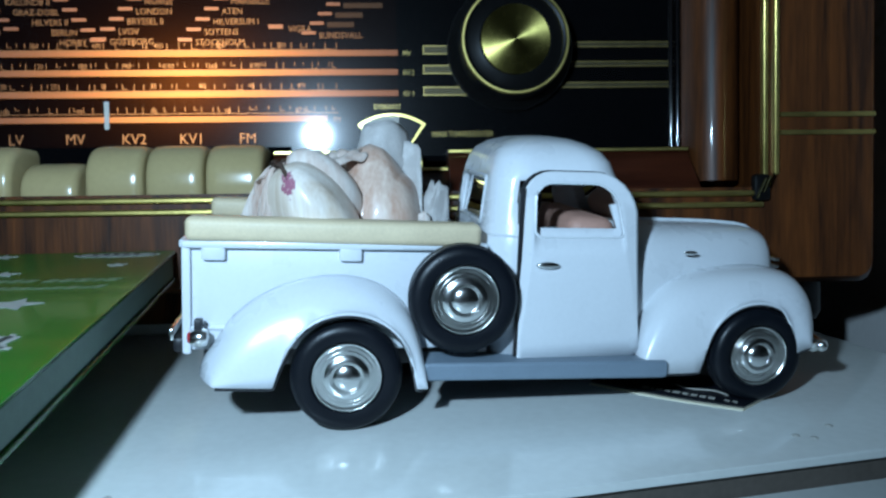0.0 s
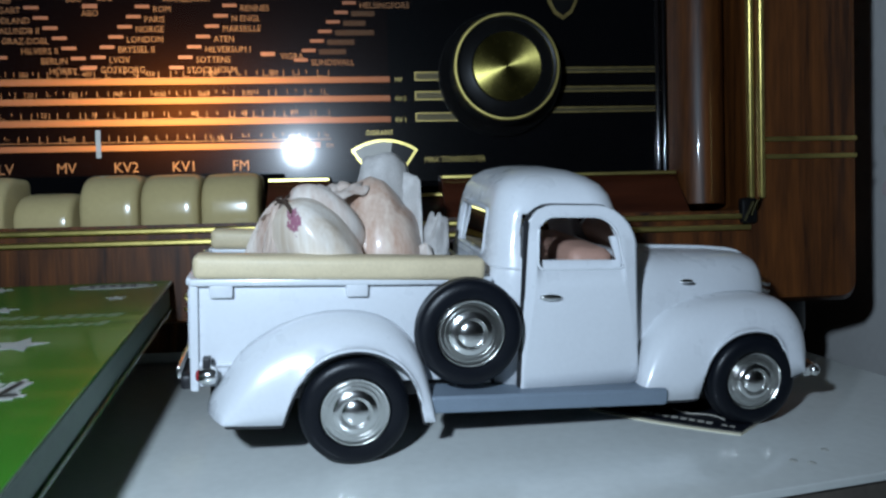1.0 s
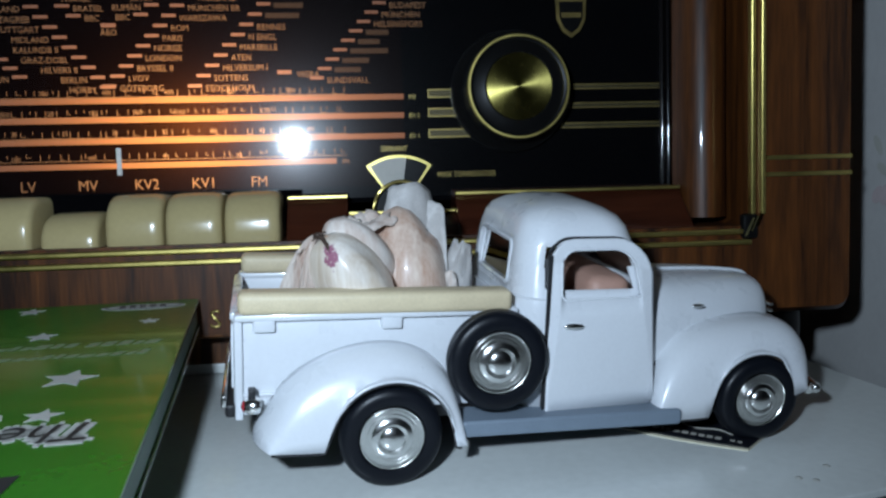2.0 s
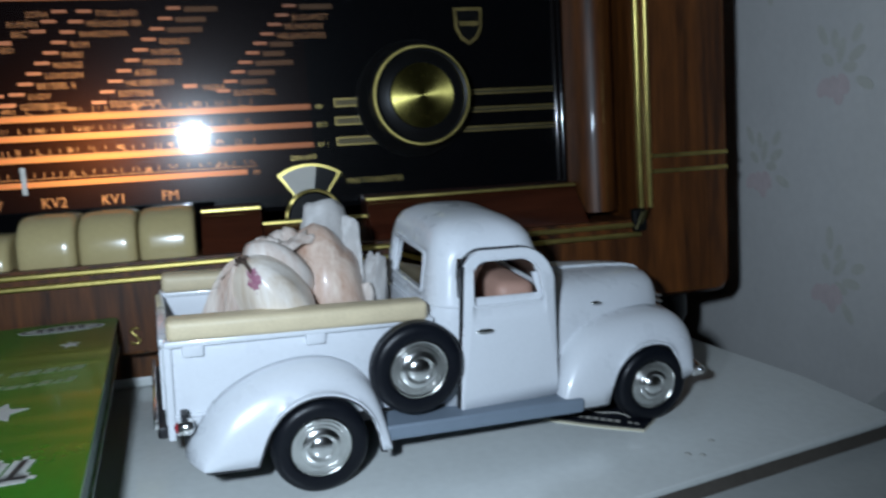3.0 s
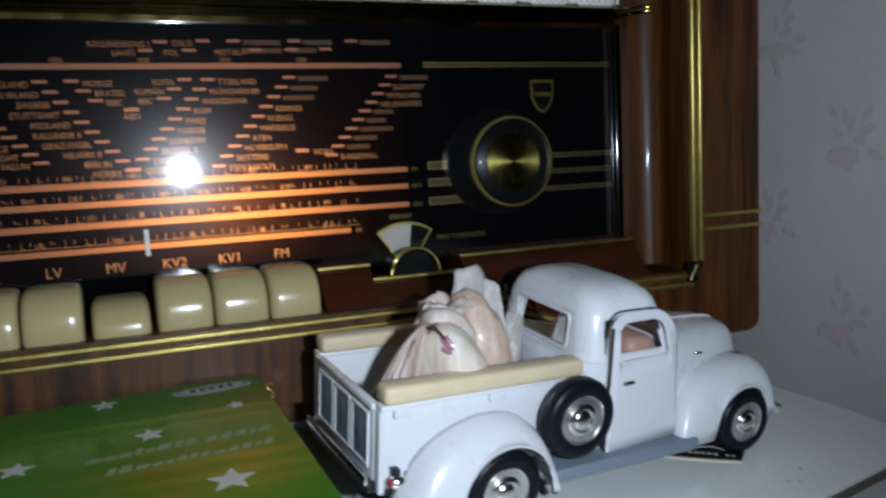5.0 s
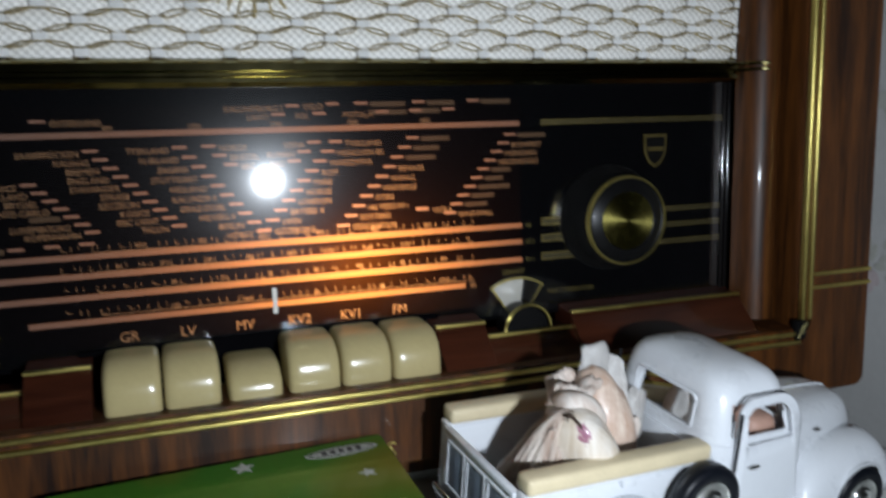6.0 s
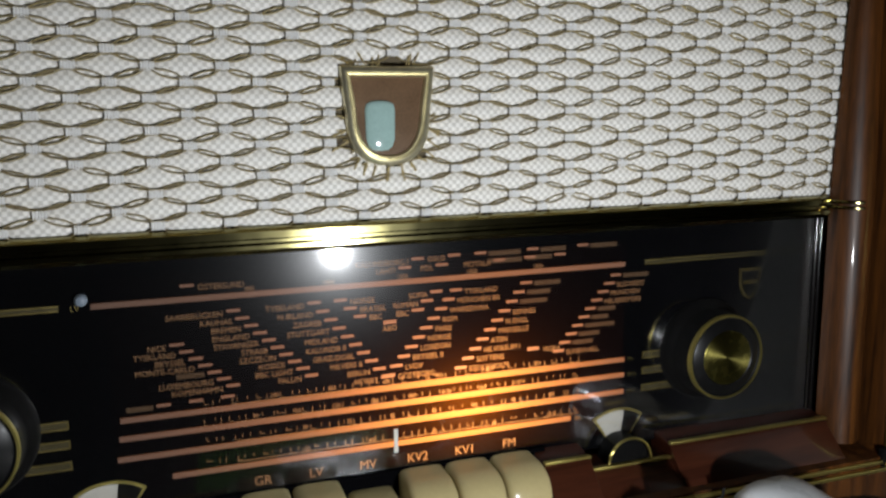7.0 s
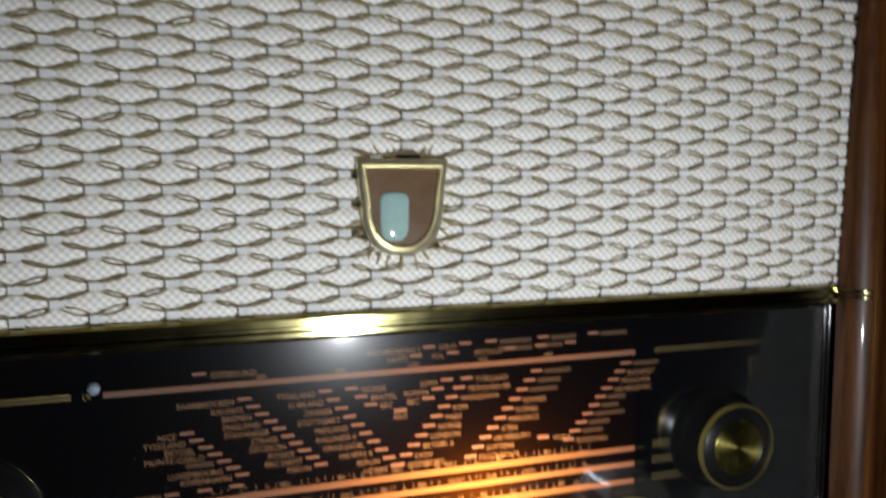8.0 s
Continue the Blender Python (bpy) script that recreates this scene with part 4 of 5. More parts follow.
hood = tpart("bonnet", bm, M_WHITE, "white rounded bonnet")
tpart("bonnet_ridge", tube([(x, YC, zt + 0.004) for x, hw, zt, zb in HOOD[1:-2]], 0.014, 6), M_WHITE, parent=hood)
for y in both(YC - 0.60):
    bm = bmesh.new()
    bmesh.ops.create_uvsphere(bm, u_segments=12, v_segments=6, radius=1)
    s = -1 if y < YC else 1
    for v in bm.verts:
        v.co = Vector((2.47 + v.co.x * 0.055, YC + s * 0.622 + v.co.y * 0.012, 1.155 + v.co.z * 0.016))
    tpart("bonnet_badge", bm, M_CHROME, "small plain chrome badge", parent=hood)
    tpart("rivet", lathe([(0.0, -0.01), (0.012, -0.006), (0.014, 0.01)], 'y', 8, (2.42, y - s * 0.035, 0.90)), M_BLACK, parent=hood)
for k in range(7):
    z = 0.72 + 0.055 * k
    tpart("grille_bar", rbox(3.33, 3.37, YC - 0.30, YC + 0.30, z, z + 0.025, 0.008), M_CHROME, "chrome grille bar")


def fender(x0, x1, top, low, xh, zh, ra, y_in, y_out, n=44, m=12, ex=2.4):
    """A bulging mudguard with a round wheel arch; top(x) is its crown line."""
    rows = []
    for i in range(n + 1):
        x = x0 + (x1 - x0) * (0.5 - 0.5 * math.cos(math.pi * i / n))
        zt = curve_at(x, top)
        zb = curve_at(x, low)
        d = ra * ra - (x - xh) ** 2
        if d > 0:
            zb = max(zb, zh + math.sqrt(d))
        zb = min(zb, zt - 0.005)
        row = []
        for j in range(m + 1):
            a = math.pi / 2 * j / m
            yy = y_in + (y_out - y_in) * math.sin(a) ** (2 / ex)
            full = zt - curve_at(x, low)
            zz = zt - full * (1 - max(0.0, math.cos(a)) ** (2 / ex))
            s2 = ((yy - y_in) / (y_out - y_in)) ** 2
            xx = x - 0.45 * max(0.0, x - 3.03) * s2 + 0.34 * max(0.0, -0.62 - x) * s2
            row.append((xx, yy, max(zz, zb)))
        rows.append(row)
    return rows


REAR_TOP = [(-0.945, 0.375), (-0.93, 0.45), (-0.85, 0.575), (-0.72, 0.755), (-0.52, 0.90), (-0.28, 0.99), (-0.05, 1.015), (0.16, 0.98), (0.33, 0.88), (0.44, 0.73), (0.50, 0.51), (0.515, 0.33)]
REAR_LOW = [(-0.96, 0.365), (0.52, 0.335)]
FRONT_TOP = [(2.02, 0.36), (2.05, 0.58), (2.12, 0.77), (2.25, 0.915), (2.45, 1.0), (2.72, 1.04), (3.0, 1.045), (3.2, 1.02), (3.32, 0.96), (3.41, 0.85), (3.455, 0.70), (3.475, 0.53)]
FRONT_LOW = [(2.0, 0.36), (2.4, 0.36), (2.9, 0.42), (3.2, 0.48), (3.45, 0.53)]
for flip in (False, True):
    drop = 0.03
    rows = fender(-0.945, 0.515, REAR_TOP, REAR_LOW, 0.0, 0.40, 0.43, 0.28, -0.06)
    tpart("rear_fender", loft([mirrored(r, flip) for r in rows], False), M_WHITE, "white rear mudguard", solid=0.02)
    rim = [mirrored([(r[-1][0], r[-1][1] + 0.012, r[-1][2] - 0.012)], flip)[0] for r in rows[3:-4]]
    tpart("fender_line", tube(rim, 0.014, 5), M_BLACK, "black line along the lower edge of the mudguard")
    drop = 0.0
    rows = fender(2.02, 3.475, FRONT_TOP, FRONT_LOW, 2.865, 0.475, 0.375, 0.52, 0.04, ex=2.9)
    tpart("front_fender", loft([mirrored(r, flip) for r in rows], False), M_WHITE, "white front mudguard", solid=0.02)
    rim = [mirrored([(r[-1][0], r[-1][1] + 0.012, r[-1][2] - 0.012)], flip)[0] for r in rows[3:-4]]
    tpart("fender_line", tube(rim, 0.012, 5), M_BLACK, "black line along the lower edge of the mudguard")
    # running board
    out = rounded(0.50, 2.20, 0.335, 0.455, 0.03, 3)
    y0, y1 = (0.0, 0.30) if not flip else (2 * YC - 0.30, 2 * YC)
    tpart("running_board", prism(out, y0, y1), M_BOARD, "grey running board", bevel=0.015)
    # headlamp
    hy = 0.36 if not flip else 2 * YC - 0.36
    lampb = tpart("headlamp", lathe([(0.0, 3.22), (0.08, 3.24), (0.10, 3.29), (0.085, 3.34), (0.0, 3.35)], 'x', 20, (0, hy, 0.84)), M_CHROME, "chrome headlamp")
    # tail lamp
    ty = 0.16 if not flip else 2 * YC - 0.16
    tl = tpart("tail_lamp", lathe([(0.0, -1.0), (0.04, -0.995), (0.058, -0.96), (0.062, -0.92), (0.05, -0.89), (0.0, -0.88)], 'x', 18, (0, ty, 0.60)), M_CHROME, "chrome tail lamp")
    tpart("lamp_bracket", rbox(-0.97, -0.92, ty - 0.03, ty + 0.05, 0.64, 0.72, 0.008), M_BLACK, parent=tl)
    tpart("lamp_lens", lathe([(0.0, -1.02), (0.03, -1.012), (0.042, -0.995)], 'x', 14, (0, ty, 0.60)), M_LAMPRED, "red lens", parent=tl)

# bumpers, chassis
bm = tube([(3.30, 0.05, 0.53), (3.42, 0.14, 0.53), (3.50, 0.40, 0.53), (3.53, YC, 0.53), (3.50, 1.56, 0.53), (3.42, 1.82, 0.53), (3.30, 1.91, 0.53)], 0.032, 10)
tpart("front_bumper", bm, M_CHROME, "chrome front bumper")
for y in both(0.10):
    bm = bmesh.new()
    bmesh.ops.create_uvsphere(bm, u_segments=14, v_segments=8, radius=0.045)
    bmesh.ops.translate(bm, verts=bm.verts, vec=(3.40, y, 0.53))
    tpart("bumper_end", bm, M_CHROME, "rounded chrome bumper end")
tpart("chassis", rbox(-0.95, 3.2, 0.42, 1.54, 0.33, 0.52, 0.03), M_BLACK, "black chassis")
tpart("rear_bumper", rbox(-1.13, -1.05, 0.30, 1.66, 0.46, 0.56, 0.025), M_BLACK, "black rear bumper")
tpart("rear_bumper_face", rbox(-1.155, -1.12, 0.30, 1.66, 0.54, 0.62, 0.012), M_CHROME, "grey bumper strip")

# bed
drop = 0.035
B0, B1, BZ0, BZ1 = -1.05, 0.945, 0.52, 1.235
for flip in (False, True):
    s = lambda y0, y1: sorted((y0, y1)) if not flip else sorted((2 * YC - y0, 2 * YC - y1))
    side = tpart("bed_side", rbox(B0, B1, *s(0.28, 0.34), BZ0, BZ1, 0.012), M_WHITE, "white bed side")
    tpart("bed_flange", rbox(B0 - 0.01, B1, *s(0.215, 0.36), 1.205, 1.255, 0.018), M_WHITE, "folded top edge", parent=side)
    tpart("bed_ledge", rbox(B0, 0.9, *s(0.255, 0.30), 0.66, 0.685, 0.008), M_WHITE, parent=side)
    tpart("bed_post", rbox(B0 - 0.012, B0 + 0.045, *s(0.24, 0.34), BZ0 - 0.02, 1.235, 0.014), M_WHITE, "rolled corner post", parent=side)
    for cx in (-0.86, 0.02):
        tpart("stake_pocket", rbox(cx - 0.075, cx + 0.075, *s(0.225, 0.30), 1.125, 1.225, 0.015), M_WHITE, "stake pocket", parent=side)
    rail = rbox(-1.035, 0.895, *s(0.19, 0.40), 1.252, 1.41, 0.045, 3)
    for v in rail.verts:
        v.co.z -= 0.012 * (v.co.x + 1.0)
    tpart("bed_rail", rail, M_RAIL, "cream painted wooden bed rail")
tpart("bed_floor", box(B0, B1, 0.30, 1.66, 0.56, 0.60), M_WHITE, "white bed floor")
tpart("bed_front", rbox(0.90, 0.95, 0.30, 1.66, BZ0, 1.25, 0.012), M_WHITE, "white bed headboard")
gate = tpart("tailgate", rbox(B0 - 0.02, B0 + 0.02, 0.335, 1.625, 0.58, 1.215, 0.01), M_WHITE, "white tailgate with pressed panels")
tpart("gate_top", rbox(B0 - 0.04, B0 + 0.03, 0.335, 1.625, 1.19, 1.245, 0.015), M_WHITE, parent=gate)
for k in range(3):
    y = 0.44 + 0.385 * k
    tpart("pressed_panel", rbox(B0 - 0.026, B0 - 0.016, y, y + 0.30, 0.70, 1.12, 0.004), M_BOARD, "grey recessed panel", parent=gate)
    for a, b, c, d in ((y - 0.02, y, 0.68, 1.14), (y + 0.30, y + 0.32, 0.68, 1.14), (y, y + 0.30, 0.68, 0.70), (y, y + 0.30, 1.12, 1.14)):
        tpart("panel_rim", box(B0 - 0.036, B0 - 0.016, a, b, c, d), M_WHITE, parent=gate)

drop = 0.0


def tyre_profile(r, w):
    return [(0.62 * r, -0.30 * w), (0.66 * r, -0.44 * w), (0.80 * r, -0.50 * w), (0.92 * r, -0.44 * w), (0.975 * r, -0.34 * w), (0.985 * r, -0.22 * w), (0.97 * r, -0.20 * w), (r, -0.18 * w), (r, -0.03 * w), (0.98 * r, 0.0), (r, 0.03 * w), (r, 0.18 * w), (0.985 * r, 0.25 * w), (0.92 * r, 0.44 * w), (0.80 * r, 0.50 * w), (0.6 * r, 0.40 * w)]


def road_wheel(name, x, y, z, flip, label, r=0.365, w=0.21):
    """Tyre with a stepped chrome wheel cover."""
    s = -1 if flip else 1
    at = (x, y, z)
    wh = tpart(name, lathe([(a, s * b) for a, b in tyre_profile(r, w)], 'y', 56, at), M_TYRE, label, lean=False)
    cover = [(0.63, -0.36), (0.615, -0.45), (0.60, -0.36), (0.565, -0.35), (0.555, -0.40), (0.53, -0.40), (0.52, -0.36), (0.485, -0.36), (0.475, -0.42), (0.45, -0.42), (0.44, -0.38), (0.41, -0.38), (0.40, -0.45), (0.36, -0.50), (0.30, -0.52), (0.285, -0.46), (0.26, -0.46), (0.24, -0.50), (0.18, -0.56), (0.10, -0.60), (0.0, -0.61)]
    tpart("wheel_cover", lathe([(a * r, s * b * w) for a, b in cover], 'y', 48, at), M_CHROME, "ringed chrome wheel cover", parent=wh, lean=False)
    tpart("rim_back", lathe([(0.64 * r, s * 0.1 * w), (0.0, s * 0.1 * w)], 'y', 32, at), M_BLACK, parent=wh, lean=False)


road_wheel("rear_wheel", 0.0, 0.09, 0.367, False, "black rear tyre")
road_wheel("rear_wheel", 0.0, 2 * YC - 0.09, 0.367, True, "black rear tyre")
road_wheel("front_wheel", 2.885, 0.13, 0.348, False, "black front tyre on a card", 0.338)
road_wheel("front_wheel", 2.83, 2 * YC - 0.16, 0.367, True, "black front tyre", 0.365)
road_wheel("spare_wheel", 0.78, 0.09, 0.845, False, "spare wheel carried beside the cab", 0.365, 0.2)
for x in (0.0, 2.83):
    tpart("axle", tube([(x, 0.2, 0.367), (x, 1.76, 0.367)], 0.03, 8), M_BLACK, lean=False)

# card under the front wheel, with readable print
card = thing("printed_card", 2.2, 5.55, 0, "black printed card with a cream edge under the front wheel", "card")

cd_ang = math.atan2(5.42 - 5.98, 2.65 - 1.85)
card.matrix_basis = pose(1.82 * U, 5.98 * U, 0, 0, 0, math.degrees(cd_ang))
bow = [(-0.16 + 1.13 * k / 10, 0.035 * math.sin(math.pi * k / 10)) for k in range(11)]
sheet = [(x, -b) for x, b in bow] + [(1.06, 0.36), (0.95, 0.62), (-0.16, 0.55)]
part("card_body", flat([(x, y - 0.02 if i < 11 else y) for i, (x, y) in enumerate(sheet)], 0.0, 0.012), M_CREAM, card, "cream under layer")
part("card_face", flat([(x, y + 0.012 if i < 11 else y) for i, (x, y) in enumerate(sheet)], 0.0125, 0.024), M_CARD, card, "black printed face")
wx = 0.22
for i, w in enumerate((0.05, 0.02, 0.045, 0.045, 0.05, 0.045, 0.045, 0.045, 0.045)):
    part("print_bar", box(wx, wx + w, 0.055, 0.10, 0.0245, 0.026), M_PALEPRINT, card, smooth=False)
    wx += w + 0.018
for i in range(2):
    part("print_bar", box(wx + 0.05, wx + 0.085, 0.06, 0.09, 0.0245, 0.026), M_PALEPRINT, card, smooth=False)
    wx += 0.055
part("print_swoosh", tube([(0.42 + 0.05 * k, 0.25 - 0.035 * math.sin(k * 0.8) - 0.008 * k, 0.026) for k in range(9)], 0.006, 5), M_PALEPRINT, card)

# ---- the green case lying at the back ----
CA = 3.8
case = thing("green_case", -1.73, 7.41, 0.0, "green printed plastic case lying on an added dark prop", "game case", rot=(0, 0, CA))
case.matrix_basis = pose(-1.75 * U, 7.42 * U, 0.89 * U, 1.45, 0, CA)
W, L, TH = 3.1, 4.55, 0.24
out = rounded(-W, 0.0, -L, 0.0, 0.06, 4)
part("cover", flat(out, -0.03, 0.0), M_COVER, case, "glossy green printed cover", bevel=0.008)
part("case_edge", flat(rounded(-W + 0.02, -0.025, -L + 0.02, -0.02, 0.06, 4), -TH, -0.031), M_PAGE, case, "grey-green case edge", bevel=0.02)
part("case_back", flat(rounded(-W + 0.005, -0.005, -L + 0.005, -0.005, 0.06, 4), -TH - 0.03, -TH), M_COVER, case, bevel=0.008)


def star(cx, cy, r, turn):
    pts = []
    for k in range(10):
        q = r if k % 2 == 0 else r * 0.45
        a = radians(turn + 36 * k)
        pts.append((cx + q * math.cos(a) * 1.15, cy + q * math.sin(a)))
    return flat(pts, 0.001, 0.004)


for cx, cy, r, turn in ((-0.34, -0.64, 0.075, 100), (-0.66, -1.93, 0.17, 80), (-1.11, -0.92, 0.11, 95), (-1.44, -2.12, 0.14, 75), (-1.40, -0.16, 0.10, 90), (-0.66, -2.56, 0.11, 85), (-2.1, -1.1, 0.12, 80), (-2.5, -2.0, 0.15, 95), (-0.55, -3.9, 0.12, 70)):
    part("printed_star", star(cx, cy, r, turn), M_INK, case, "white printed star", smooth=False)
oval = [(-0.46 + 0.36 * math.cos(2 * math.pi * k / 24), -0.19 + 0.085 * math.sin(2 * math.pi * k / 24)) for k in range(24)]
part("printed_oval", flat(oval, 0.001, 0.003), M_INK, case, "white oval mark", smooth=False)
oval2 = [(-0.46 + (x + 0.46) * 0.92, -0.19 + (y + 0.19) * 0.78) for x, y in oval]
part("oval_ring", flat(oval2, 0.0035, 0.005), M_DARKINK, case, smooth=False)
oval3 = [(-0.46 + (x + 0.46) * 0.84, -0.19 + (y + 0.19) * 0.60) for x, y in oval]
part("oval_field", flat(oval3, 0.0055, 0.007), M_INK, case, smooth=False)
for k in range(5):
    part("print_bar", box(-0.66 + 0.085 * k, -0.61 + 0.085 * k, -0.225, -0.16, 0.0075, 0.009), M_DARKINK, case, smooth=False)
bars = random.Random(5)
for y, x, x1 in ((-1.22, -0.72, -0.20), (-1.46, -0.72, -0.22), (-1.20, -1.62, -0.84), (-1.45, -1.50, -0.80)):
    while x < x1:
        w = bars.uniform(0.05, 0.10)
        h = bars.uniform(0.05, 0.10)
        part("print_bar", flat([(x, y - 0.03), (x + w, y - 0.03), (x + w + 0.04, y - 0.03 + h), (x + 0.04, y - 0.03 + h)], 0.001, 0.003), M_SCRIPT, case, smooth=False)
        x += w + 0.03
# the word, upside down as the case lies
bm = lettering("The", 0, 0, 0.255, 'LEFT', 1.0)
halo = bm.copy()
for v in bm.verts:
    x, z = v.co.x, v.co.z
    v.co = Vector((-0.26 - x - z * 0.25, -2.72 - z, 0.007))
for v in halo.verts:
    x, z = v.co.x, v.co.z
    v.co = Vector((-0.26 - x - z * 0.25, -2.72 - z, 0.0))
word = part("printed_word", bm, M_DARKINK, case, "black slanted lettering with a white rim", smooth=False)
bmesh.ops.recalc_face_normals(halo, faces=halo.faces)
edges = [e for e in halo.edges if e.is_boundary]
rim = []
for e in edges:
    a, b = e.verts[0].co, e.verts[1].co
    d = (b - a)
    n = Vector((-d.y, d.x, 0)).normalized() * 0.045
    rim.append(flat([(a.x - n.x, a.y - n.y), (b.x - n.x, b.y - n.y), (b.x + n.x, b.y + n.y), (a.x + n.x, a.y + n.y)], 0.001, 0.005))
halo.free()
part("word_rim", join(rim), M_INK, word, "white rim", smooth=False)
part("print_panel", flat([(-0.90, -2.50), (-0.88, -2.58), (-0.98, -2.66), (-1.06, -3.3), (-1.9, -3.4), (-1.85, -2.6)], 0.001, 0.004), M_INK, case, "white printed panel", smooth=False)
part("print_band", flat([(-0.55, -3.35), (-0.62, -3.75), (-1.9, -3.75), (-1.85, -3.42)], 0.005, 0.007), M_DARKINK, case, smooth=False)
# Added prop that carries the case; its dark colour stands for the shade beneath.
support = thing("dark_prop", -2.2, 7.2, 0, "low prop added under the green case, dark for its shade", "box", rot=(0, 0, CA))
bm = rbox(-2.3, -0.30, -4.3, 0.0, 0.0, 0.53, 0.03)
part("prop_body", bm, M_BLACK, support, "dark prop body")

# ---- garlic in the truck bed ----
def to_bed(p):
    x, y, z = p
    c, s = math.cos(radians(TYAW)), math.sin(radians(TYAW))
    return Vector((TX + c * x - s * y, TY + s * x + c * y, z))


def bulb(r, h, lobes, seed, squash=1.0, wrinkle=0.05):
    """A bulb of unequal cloves under one skin; lobes: (middle in degrees, half width, swell) round the axis."""
    rings = []
    for i in range(41):
        v = i / 40
        prof = max(0.07, (1 - abs(2 * v - 1) ** 2.4) ** 0.52)
        if v > 0.86:
            prof *= 1 - 0.35 * (v - 0.86) / 0.14
        ring = []
        for k in range(108):
            a = 360 * k / 108
            best = 0.80
            plain = abs((a - lobes[0][0] + 180) % 360 - 180) / lobes[0][1]
            for mid, half, swell in lobes:
                d = ((a - mid + 12 * math.sin(v * 3 + mid) + 180) % 360 - 180) / half
                best = max(best, 0.80 + swell * (1 - abs(d) ** 2.2)) if abs(d) < 1 else best
            best = 1 + (best - 1) * math.sin(math.pi * (0.15 + 0.75 * v))
            ca, sa = math.cos(radians(a)), math.sin(radians(a))
            nz = noise.noise(Vector((ca * 2 + seed, sa * 2, v * 2.5))) * 0.08
            nz += (abs(noise.noise(Vector((ca * 12 + seed, sa * 12, v * 1.6)))) - 0.2) * wrinkle * (0.4 + v) * min(1.0, max(0.12, 1.6 * plain - 0.7))
            rr = r * prof * best * (1 + nz)
            ring.append((rr * ca, rr * sa * squash, h * (v ** 1.05)))
        rings.append(ring)
    return loft(rings, True, (True, True))


def clove(r, length, seed, bend=0.25):
    """A fat clove with a pointed end."""
    rings = []
    for i in range(25):
        v = i / 24
        p = math.sin(math.pi * v ** 0.8) ** 0.5 * r + 0.012
        ring = []
        for k in range(36):
            a = 2 * math.pi * k / 36
            ridge = 1 + 0.08 * math.cos(3 * a + seed) + 0.05 * noise.noise(Vector((3 * math.cos(a) + seed, 3 * math.sin(a), v * 3)))
            ring.append((p * math.cos(a) * ridge + bend * v * v * r, p * math.sin(a) * ridge * 0.85, v * length))
        rings.append(ring)
    return loft(rings, True, (True, True))


def aimed(bm, base, tip):
    base, tip = Vector(base), Vector(tip)
    return placed(bm, Matrix.Translation(base) @ (tip - base).to_track_quat('Z', 'Y').to_matrix().to_4x4())


def placed(bm, m):
    bmesh.ops.transform(bm, matrix=m, verts=bm.verts)
    return bm


def spin(x, y, z, rx, ry, rz):
    return Matrix.LocRotScale((x, y, z), Euler([radians(a) for a in (rx, ry, rz)]), None)


def sheet_of_skin(w0, w1, h, curl, seed, n=10, m=14, torn=0.16):
    """A thin curled strip of dry skin with a torn upper end."""
    rows = []
    for i in range(m + 1):
        v = i / m
        w = w0 + (w1 - w0) * v
        row = []
        for k in range(n + 1):
            u = k / n - 0.5
            top = h * v * (1 + (torn * noise.noise(Vector((u * 6, seed, 0))) - 1.1 * (0.16 - torn) * 4 * u * u) * v * v)
            row.append((u * w, curl * (u * u * 4) * w * 0.5 + 0.05 * noise.noise(Vector((u * 4 + seed, v * 3, 1))) + 0.025 * abs(noise.noise(Vector((u * 11 + seed, v * 5, 2)))) + 0.10 * v * v * h, top))
        rows.append(row)
    return loft(rows, False)


def skirt(r, h, apex, seed, squash=0.9):
    """Pleated dry skin hanging from the root end; apex: where the pleats gather."""
    rings = []
    for i in range(37):
        v = i / 36
        rad = r * (1 - v ** 1.75) ** 0.72 * (0.86 + 0.14 * math.sin(math.pi * min(1, v * 1.6 + 0.2))) + 0.03
        ring = []
        for k in range(132):
            a = 2 * math.pi * k / 132
            ca, sa = math.cos(a), math.sin(a)
            fold = abs(noise.noise(Vector((ca * 5.5 + seed, sa * 5.5, v * 0.7)))) * 0.26 + abs(noise.noise(Vector((ca * 13 + seed, sa * 13, v * 1.1)))) * 0.20
            broad = noise.noise(Vector((ca * 1.4 + seed, sa * 1.4, v * 1.3))) * 0.16
            rr = rad * (1 + broad - fold * (0.35 + 0.75 * v))
            ring.append((rr * ca + apex[0] * v ** 1.5, rr * sa * squash + apex[1] * v ** 1.5, h * v))
        rings.append(ring)
    return loft(rings, True, (True, True))


g0 = to_bed((-0.34, 0.90, 0.60))
garlic = thing("garlic_bulb", *g0, "white garlic bulb with purple stain and dry roots", "garlic", "garlic in the truck bed", rot=(0, 0, TYAW))
part("bulb_skin", placed(skirt(0.55, 1.13, (-0.02, -0.30), 2.0, 0.82), spin(-0.04, 0.02, 0.0, 0, 0, 0)), M_GARLIC, garlic, "pleated papery skin")
for base, tip, r, sd, m in (((0.34, -0.10, 0.38), (-0.05, -0.36, 1.11), 0.34, 1.0, M_BLUSH), ((0.40, 0.06, 0.62), (0.02, -0.20, 1.20), 0.25, 4.0, M_PAPER)):
    part("clove", aimed(clove(r, (Vector(tip) - Vector(base)).length, sd, 0.12), base, tip), m, garlic, "plump clove under the skin")
crack = tube([(-0.10, -0.34, 1.12), (-0.05, -0.40, 1.115), (-0.02, -0.45, 1.07), (0.0, -0.49, 1.02)], 0.016, 7)
part("root_end", crack, M_ROOT, garlic, "dark dry root end")
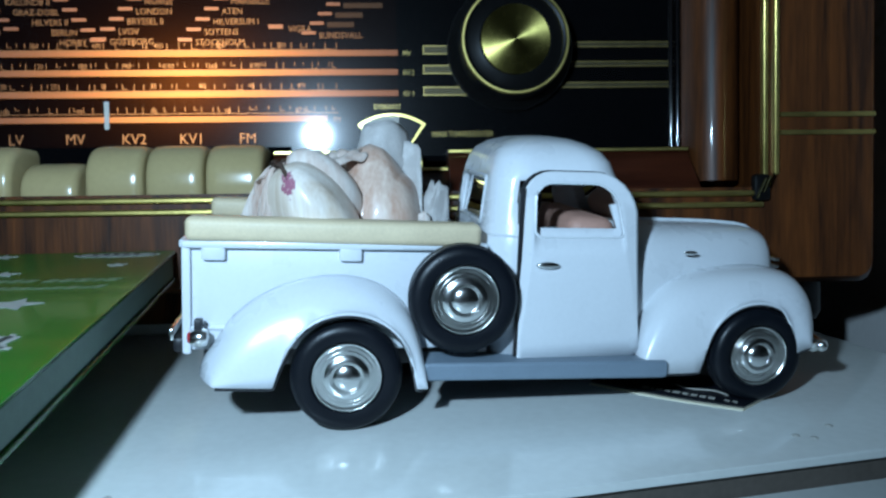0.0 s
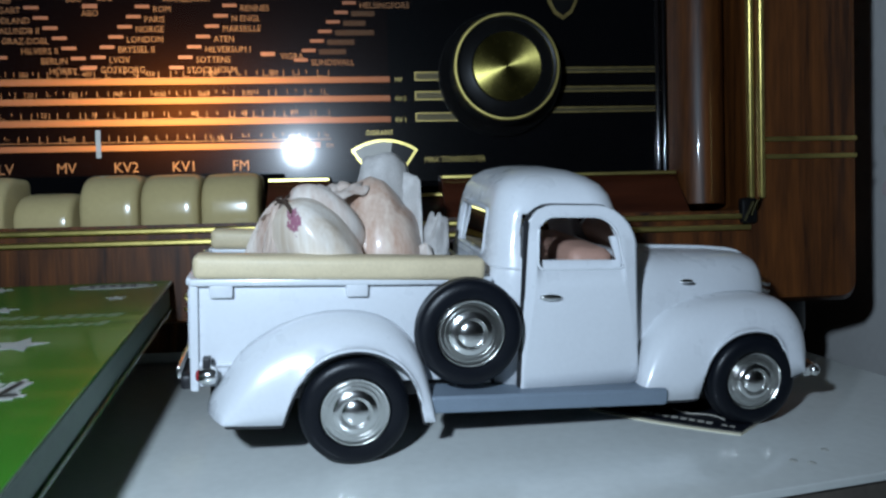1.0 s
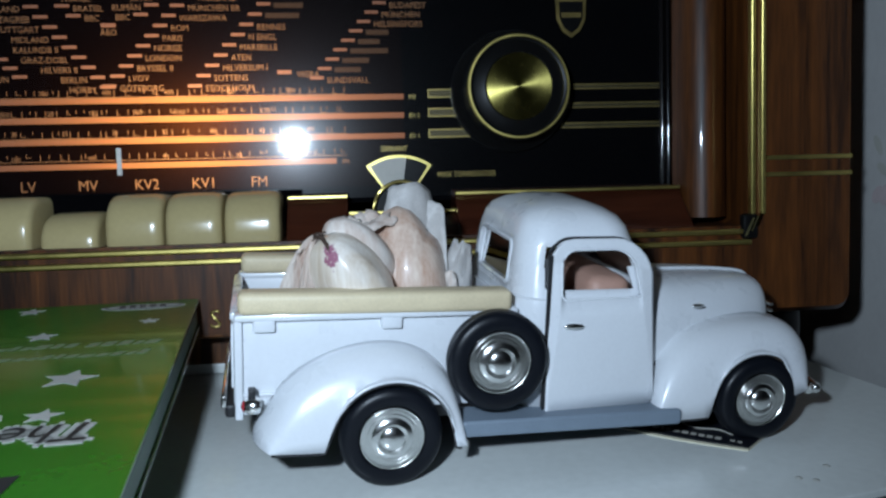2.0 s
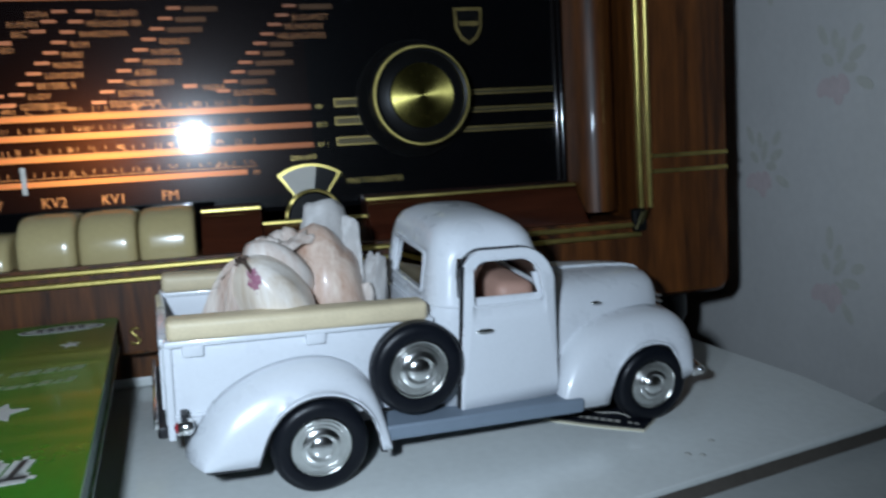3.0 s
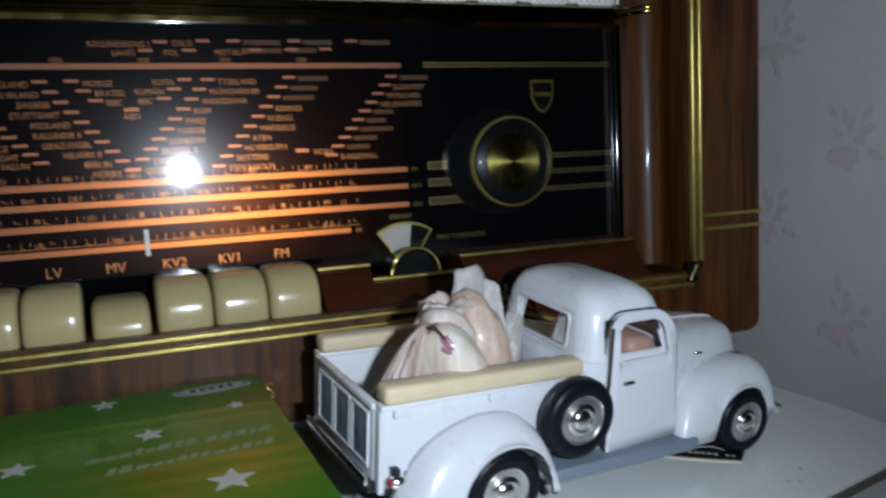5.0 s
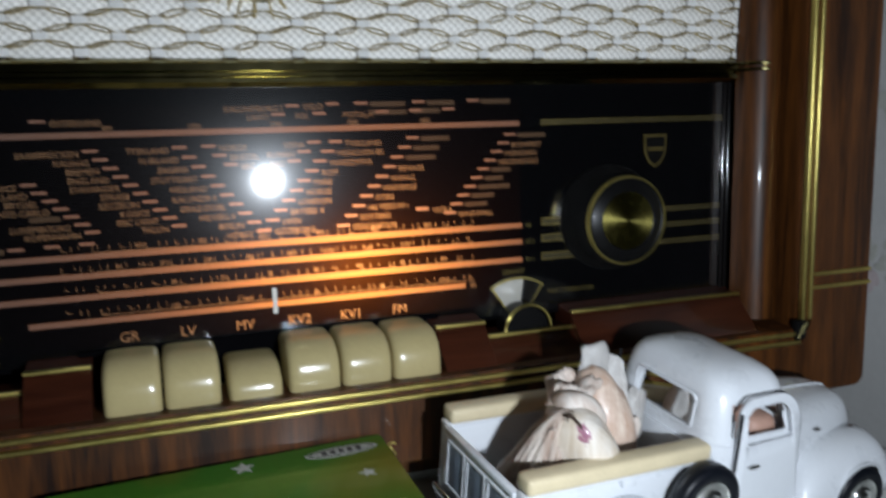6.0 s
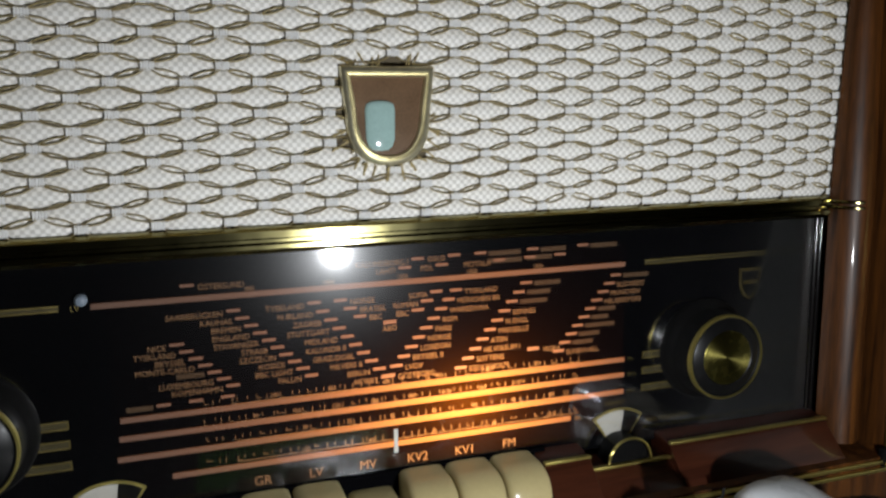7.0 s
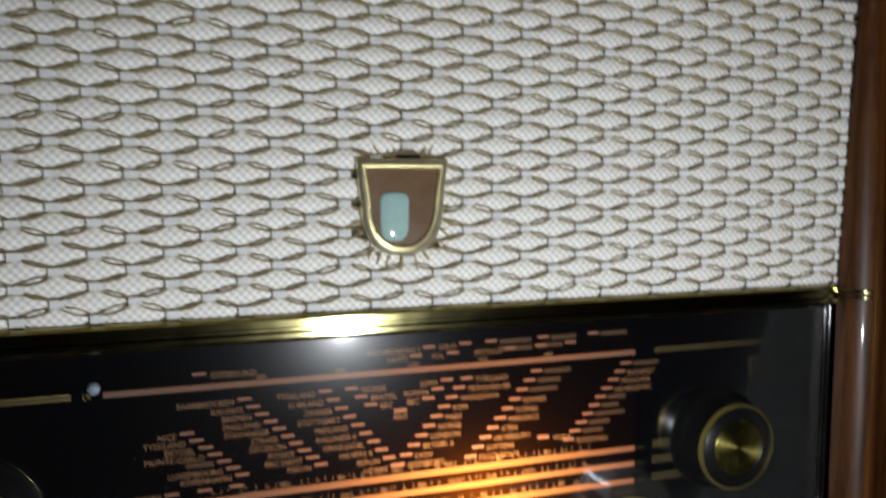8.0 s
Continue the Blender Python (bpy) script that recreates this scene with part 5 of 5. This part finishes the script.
for k, (dx, dy, dz) in enumerate(((0.02, -0.07, -0.02), (0.03, -0.08, -0.05), (-0.05, -0.04, 0.02), (-0.06, -0.06, -0.02), (0.04, -0.02, 0.03))):
    p = Vector((-0.06, -0.36, 1.12))
    q = p + Vector((dx, dy, dz))
    part("dry_root", tube([p, (p + q) / 2 + Vector((0.01, 0, 0.02)), q], 0.007, 5), M_ROOT, garlic)
for x, y, z, rx, rz, w, hh, sd in ((0.02, -0.10, 1.08, -58, -50, 0.30, 0.26, 6.0), (0.20, -0.06, 1.10, -70, -64, 0.26, 0.36, 8.0), (-0.12, -0.30, 1.05, -130, 30, 0.24, 0.26, 3.0)):
    part("loose_skin", placed(sheet_of_skin(w, w * 0.7, hh, 0.35, sd), spin(x, y, z, rx, 0, rz)), M_PAPER, garlic, "crumpled papery skin", solid=0.008)
g1 = to_bed((0.25, 1.08, 0.60))
garlic2 = thing("garlic_bulb", *g1, "garlic bulb with a tall dry papery stalk", "garlic", "garlic in the truck bed", rot=(0, 0, TYAW))
LOBES_B = [(292, 60, 0.26), (210, 50, 0.20), (110, 70, 0.20), (20, 55, 0.22)]
part("bulb_skin", placed(bulb(0.42, 1.16, LOBES_B, 5.0, 1.0, 0.05), spin(-0.04, 0.0, 0.0, -4, 3, 0)), M_CLOVE, garlic2, "tan and pinkish skin")
part("clove", aimed(clove(0.31, 1.06, 1.0, 0.12), (0.06, -0.18, 0.20), (0.04, 0.04, 1.24)), M_CLOVE, garlic2, "tan clove showing through the skin")
part("loose_skin", placed(sheet_of_skin(0.50, 0.30, 0.66, 0.50, 20.0, torn=0.10), spin(-0.20, -0.18, 0.62, -22, -16, -14)), M_PAPER, garlic2, "pale skin wrapped over the bulb", solid=0.010)
part("stalk", placed(sheet_of_skin(0.60, 0.36, 0.72, 0.35, 7.0, torn=0.08), spin(0.10, 0.02, 0.70, -3, 6, 10)), M_STALK, garlic2, "dry grey stalk", solid=0.012)
part("stalk", placed(sheet_of_skin(0.58, 0.34, 0.56, -0.5, 9.0, torn=0.08), spin(0.14, 0.12, 0.72, -4, 10, -14)), M_STALK, garlic2, "dry grey stalk", solid=0.012)
part("loose_skin", placed(sheet_of_skin(0.34, 0.16, 0.50, 0.8, 12.0, torn=0.10), spin(0.38, -0.10, 0.46, -2, 12, -24)), M_STALK, garlic2, "torn flap of grey skin", solid=0.008)
part("loose_skin", placed(sheet_of_skin(0.44, 0.22, 0.44, 0.9, 15.0, torn=0.10), spin(0.24, -0.34, 0.34, -10, 20, 6)), M_PAPER, garlic2, "loose flap of skin", solid=0.010)

# ---- flower sprigs printed on the wallpaper ----
def sprig(y, z, turn, pink):
    lift = [5.897]

    def petal(a, d, rl, rw):
        lift[0] -= 0.003
        cy, cz = d * math.cos(a), d * math.sin(a)
        return [(lift[0], y + cy + rl * math.cos(t) * math.cos(a) - rw * math.sin(t) * math.sin(a), z + cz + rl * math.cos(t) * math.sin(a) + rw * math.sin(t) * math.cos(a)) for t in [2 * math.pi * k / 10 for k in range(10)]]
    for i in range(8):
        ring = petal(turn + 0.1 + i * 0.42, 0.20 + 0.13 * ((i * 5) % 3), 0.11 + 0.03 * (i % 2), 0.06)
        bm = loft([ring, [(x + 0.003, yy, zz) for x, yy, zz in ring]])
        part("printed_leaf", bm, M_LEAFP, wall_right, smooth=False)
    for i in range(4):
        ring = petal(-2.25 + i * 0.46, 0.20 + 0.07 * (i % 2), 0.13, 0.085)
        bm = loft([ring, [(x + 0.003, yy, zz) for x, yy, zz in ring]])
        part("printed_petal", bm, M_FLOWER if pink else M_LEAFP, wall_right, smooth=False)


for y, z, k in ((7.42, 2.88, 0), (7.28, 0.55, 1), (8.80, 4.2, 2), (8.66, 1.67, 3), (10.1, 2.9, 4), (10.0, 0.5, 5), (7.4, 5.3, 6), (8.8, 6.6, 7)):
    sprig(y, z, 0.4 + 0.5 * (k % 3), k % 2 == 1 or k == 0)
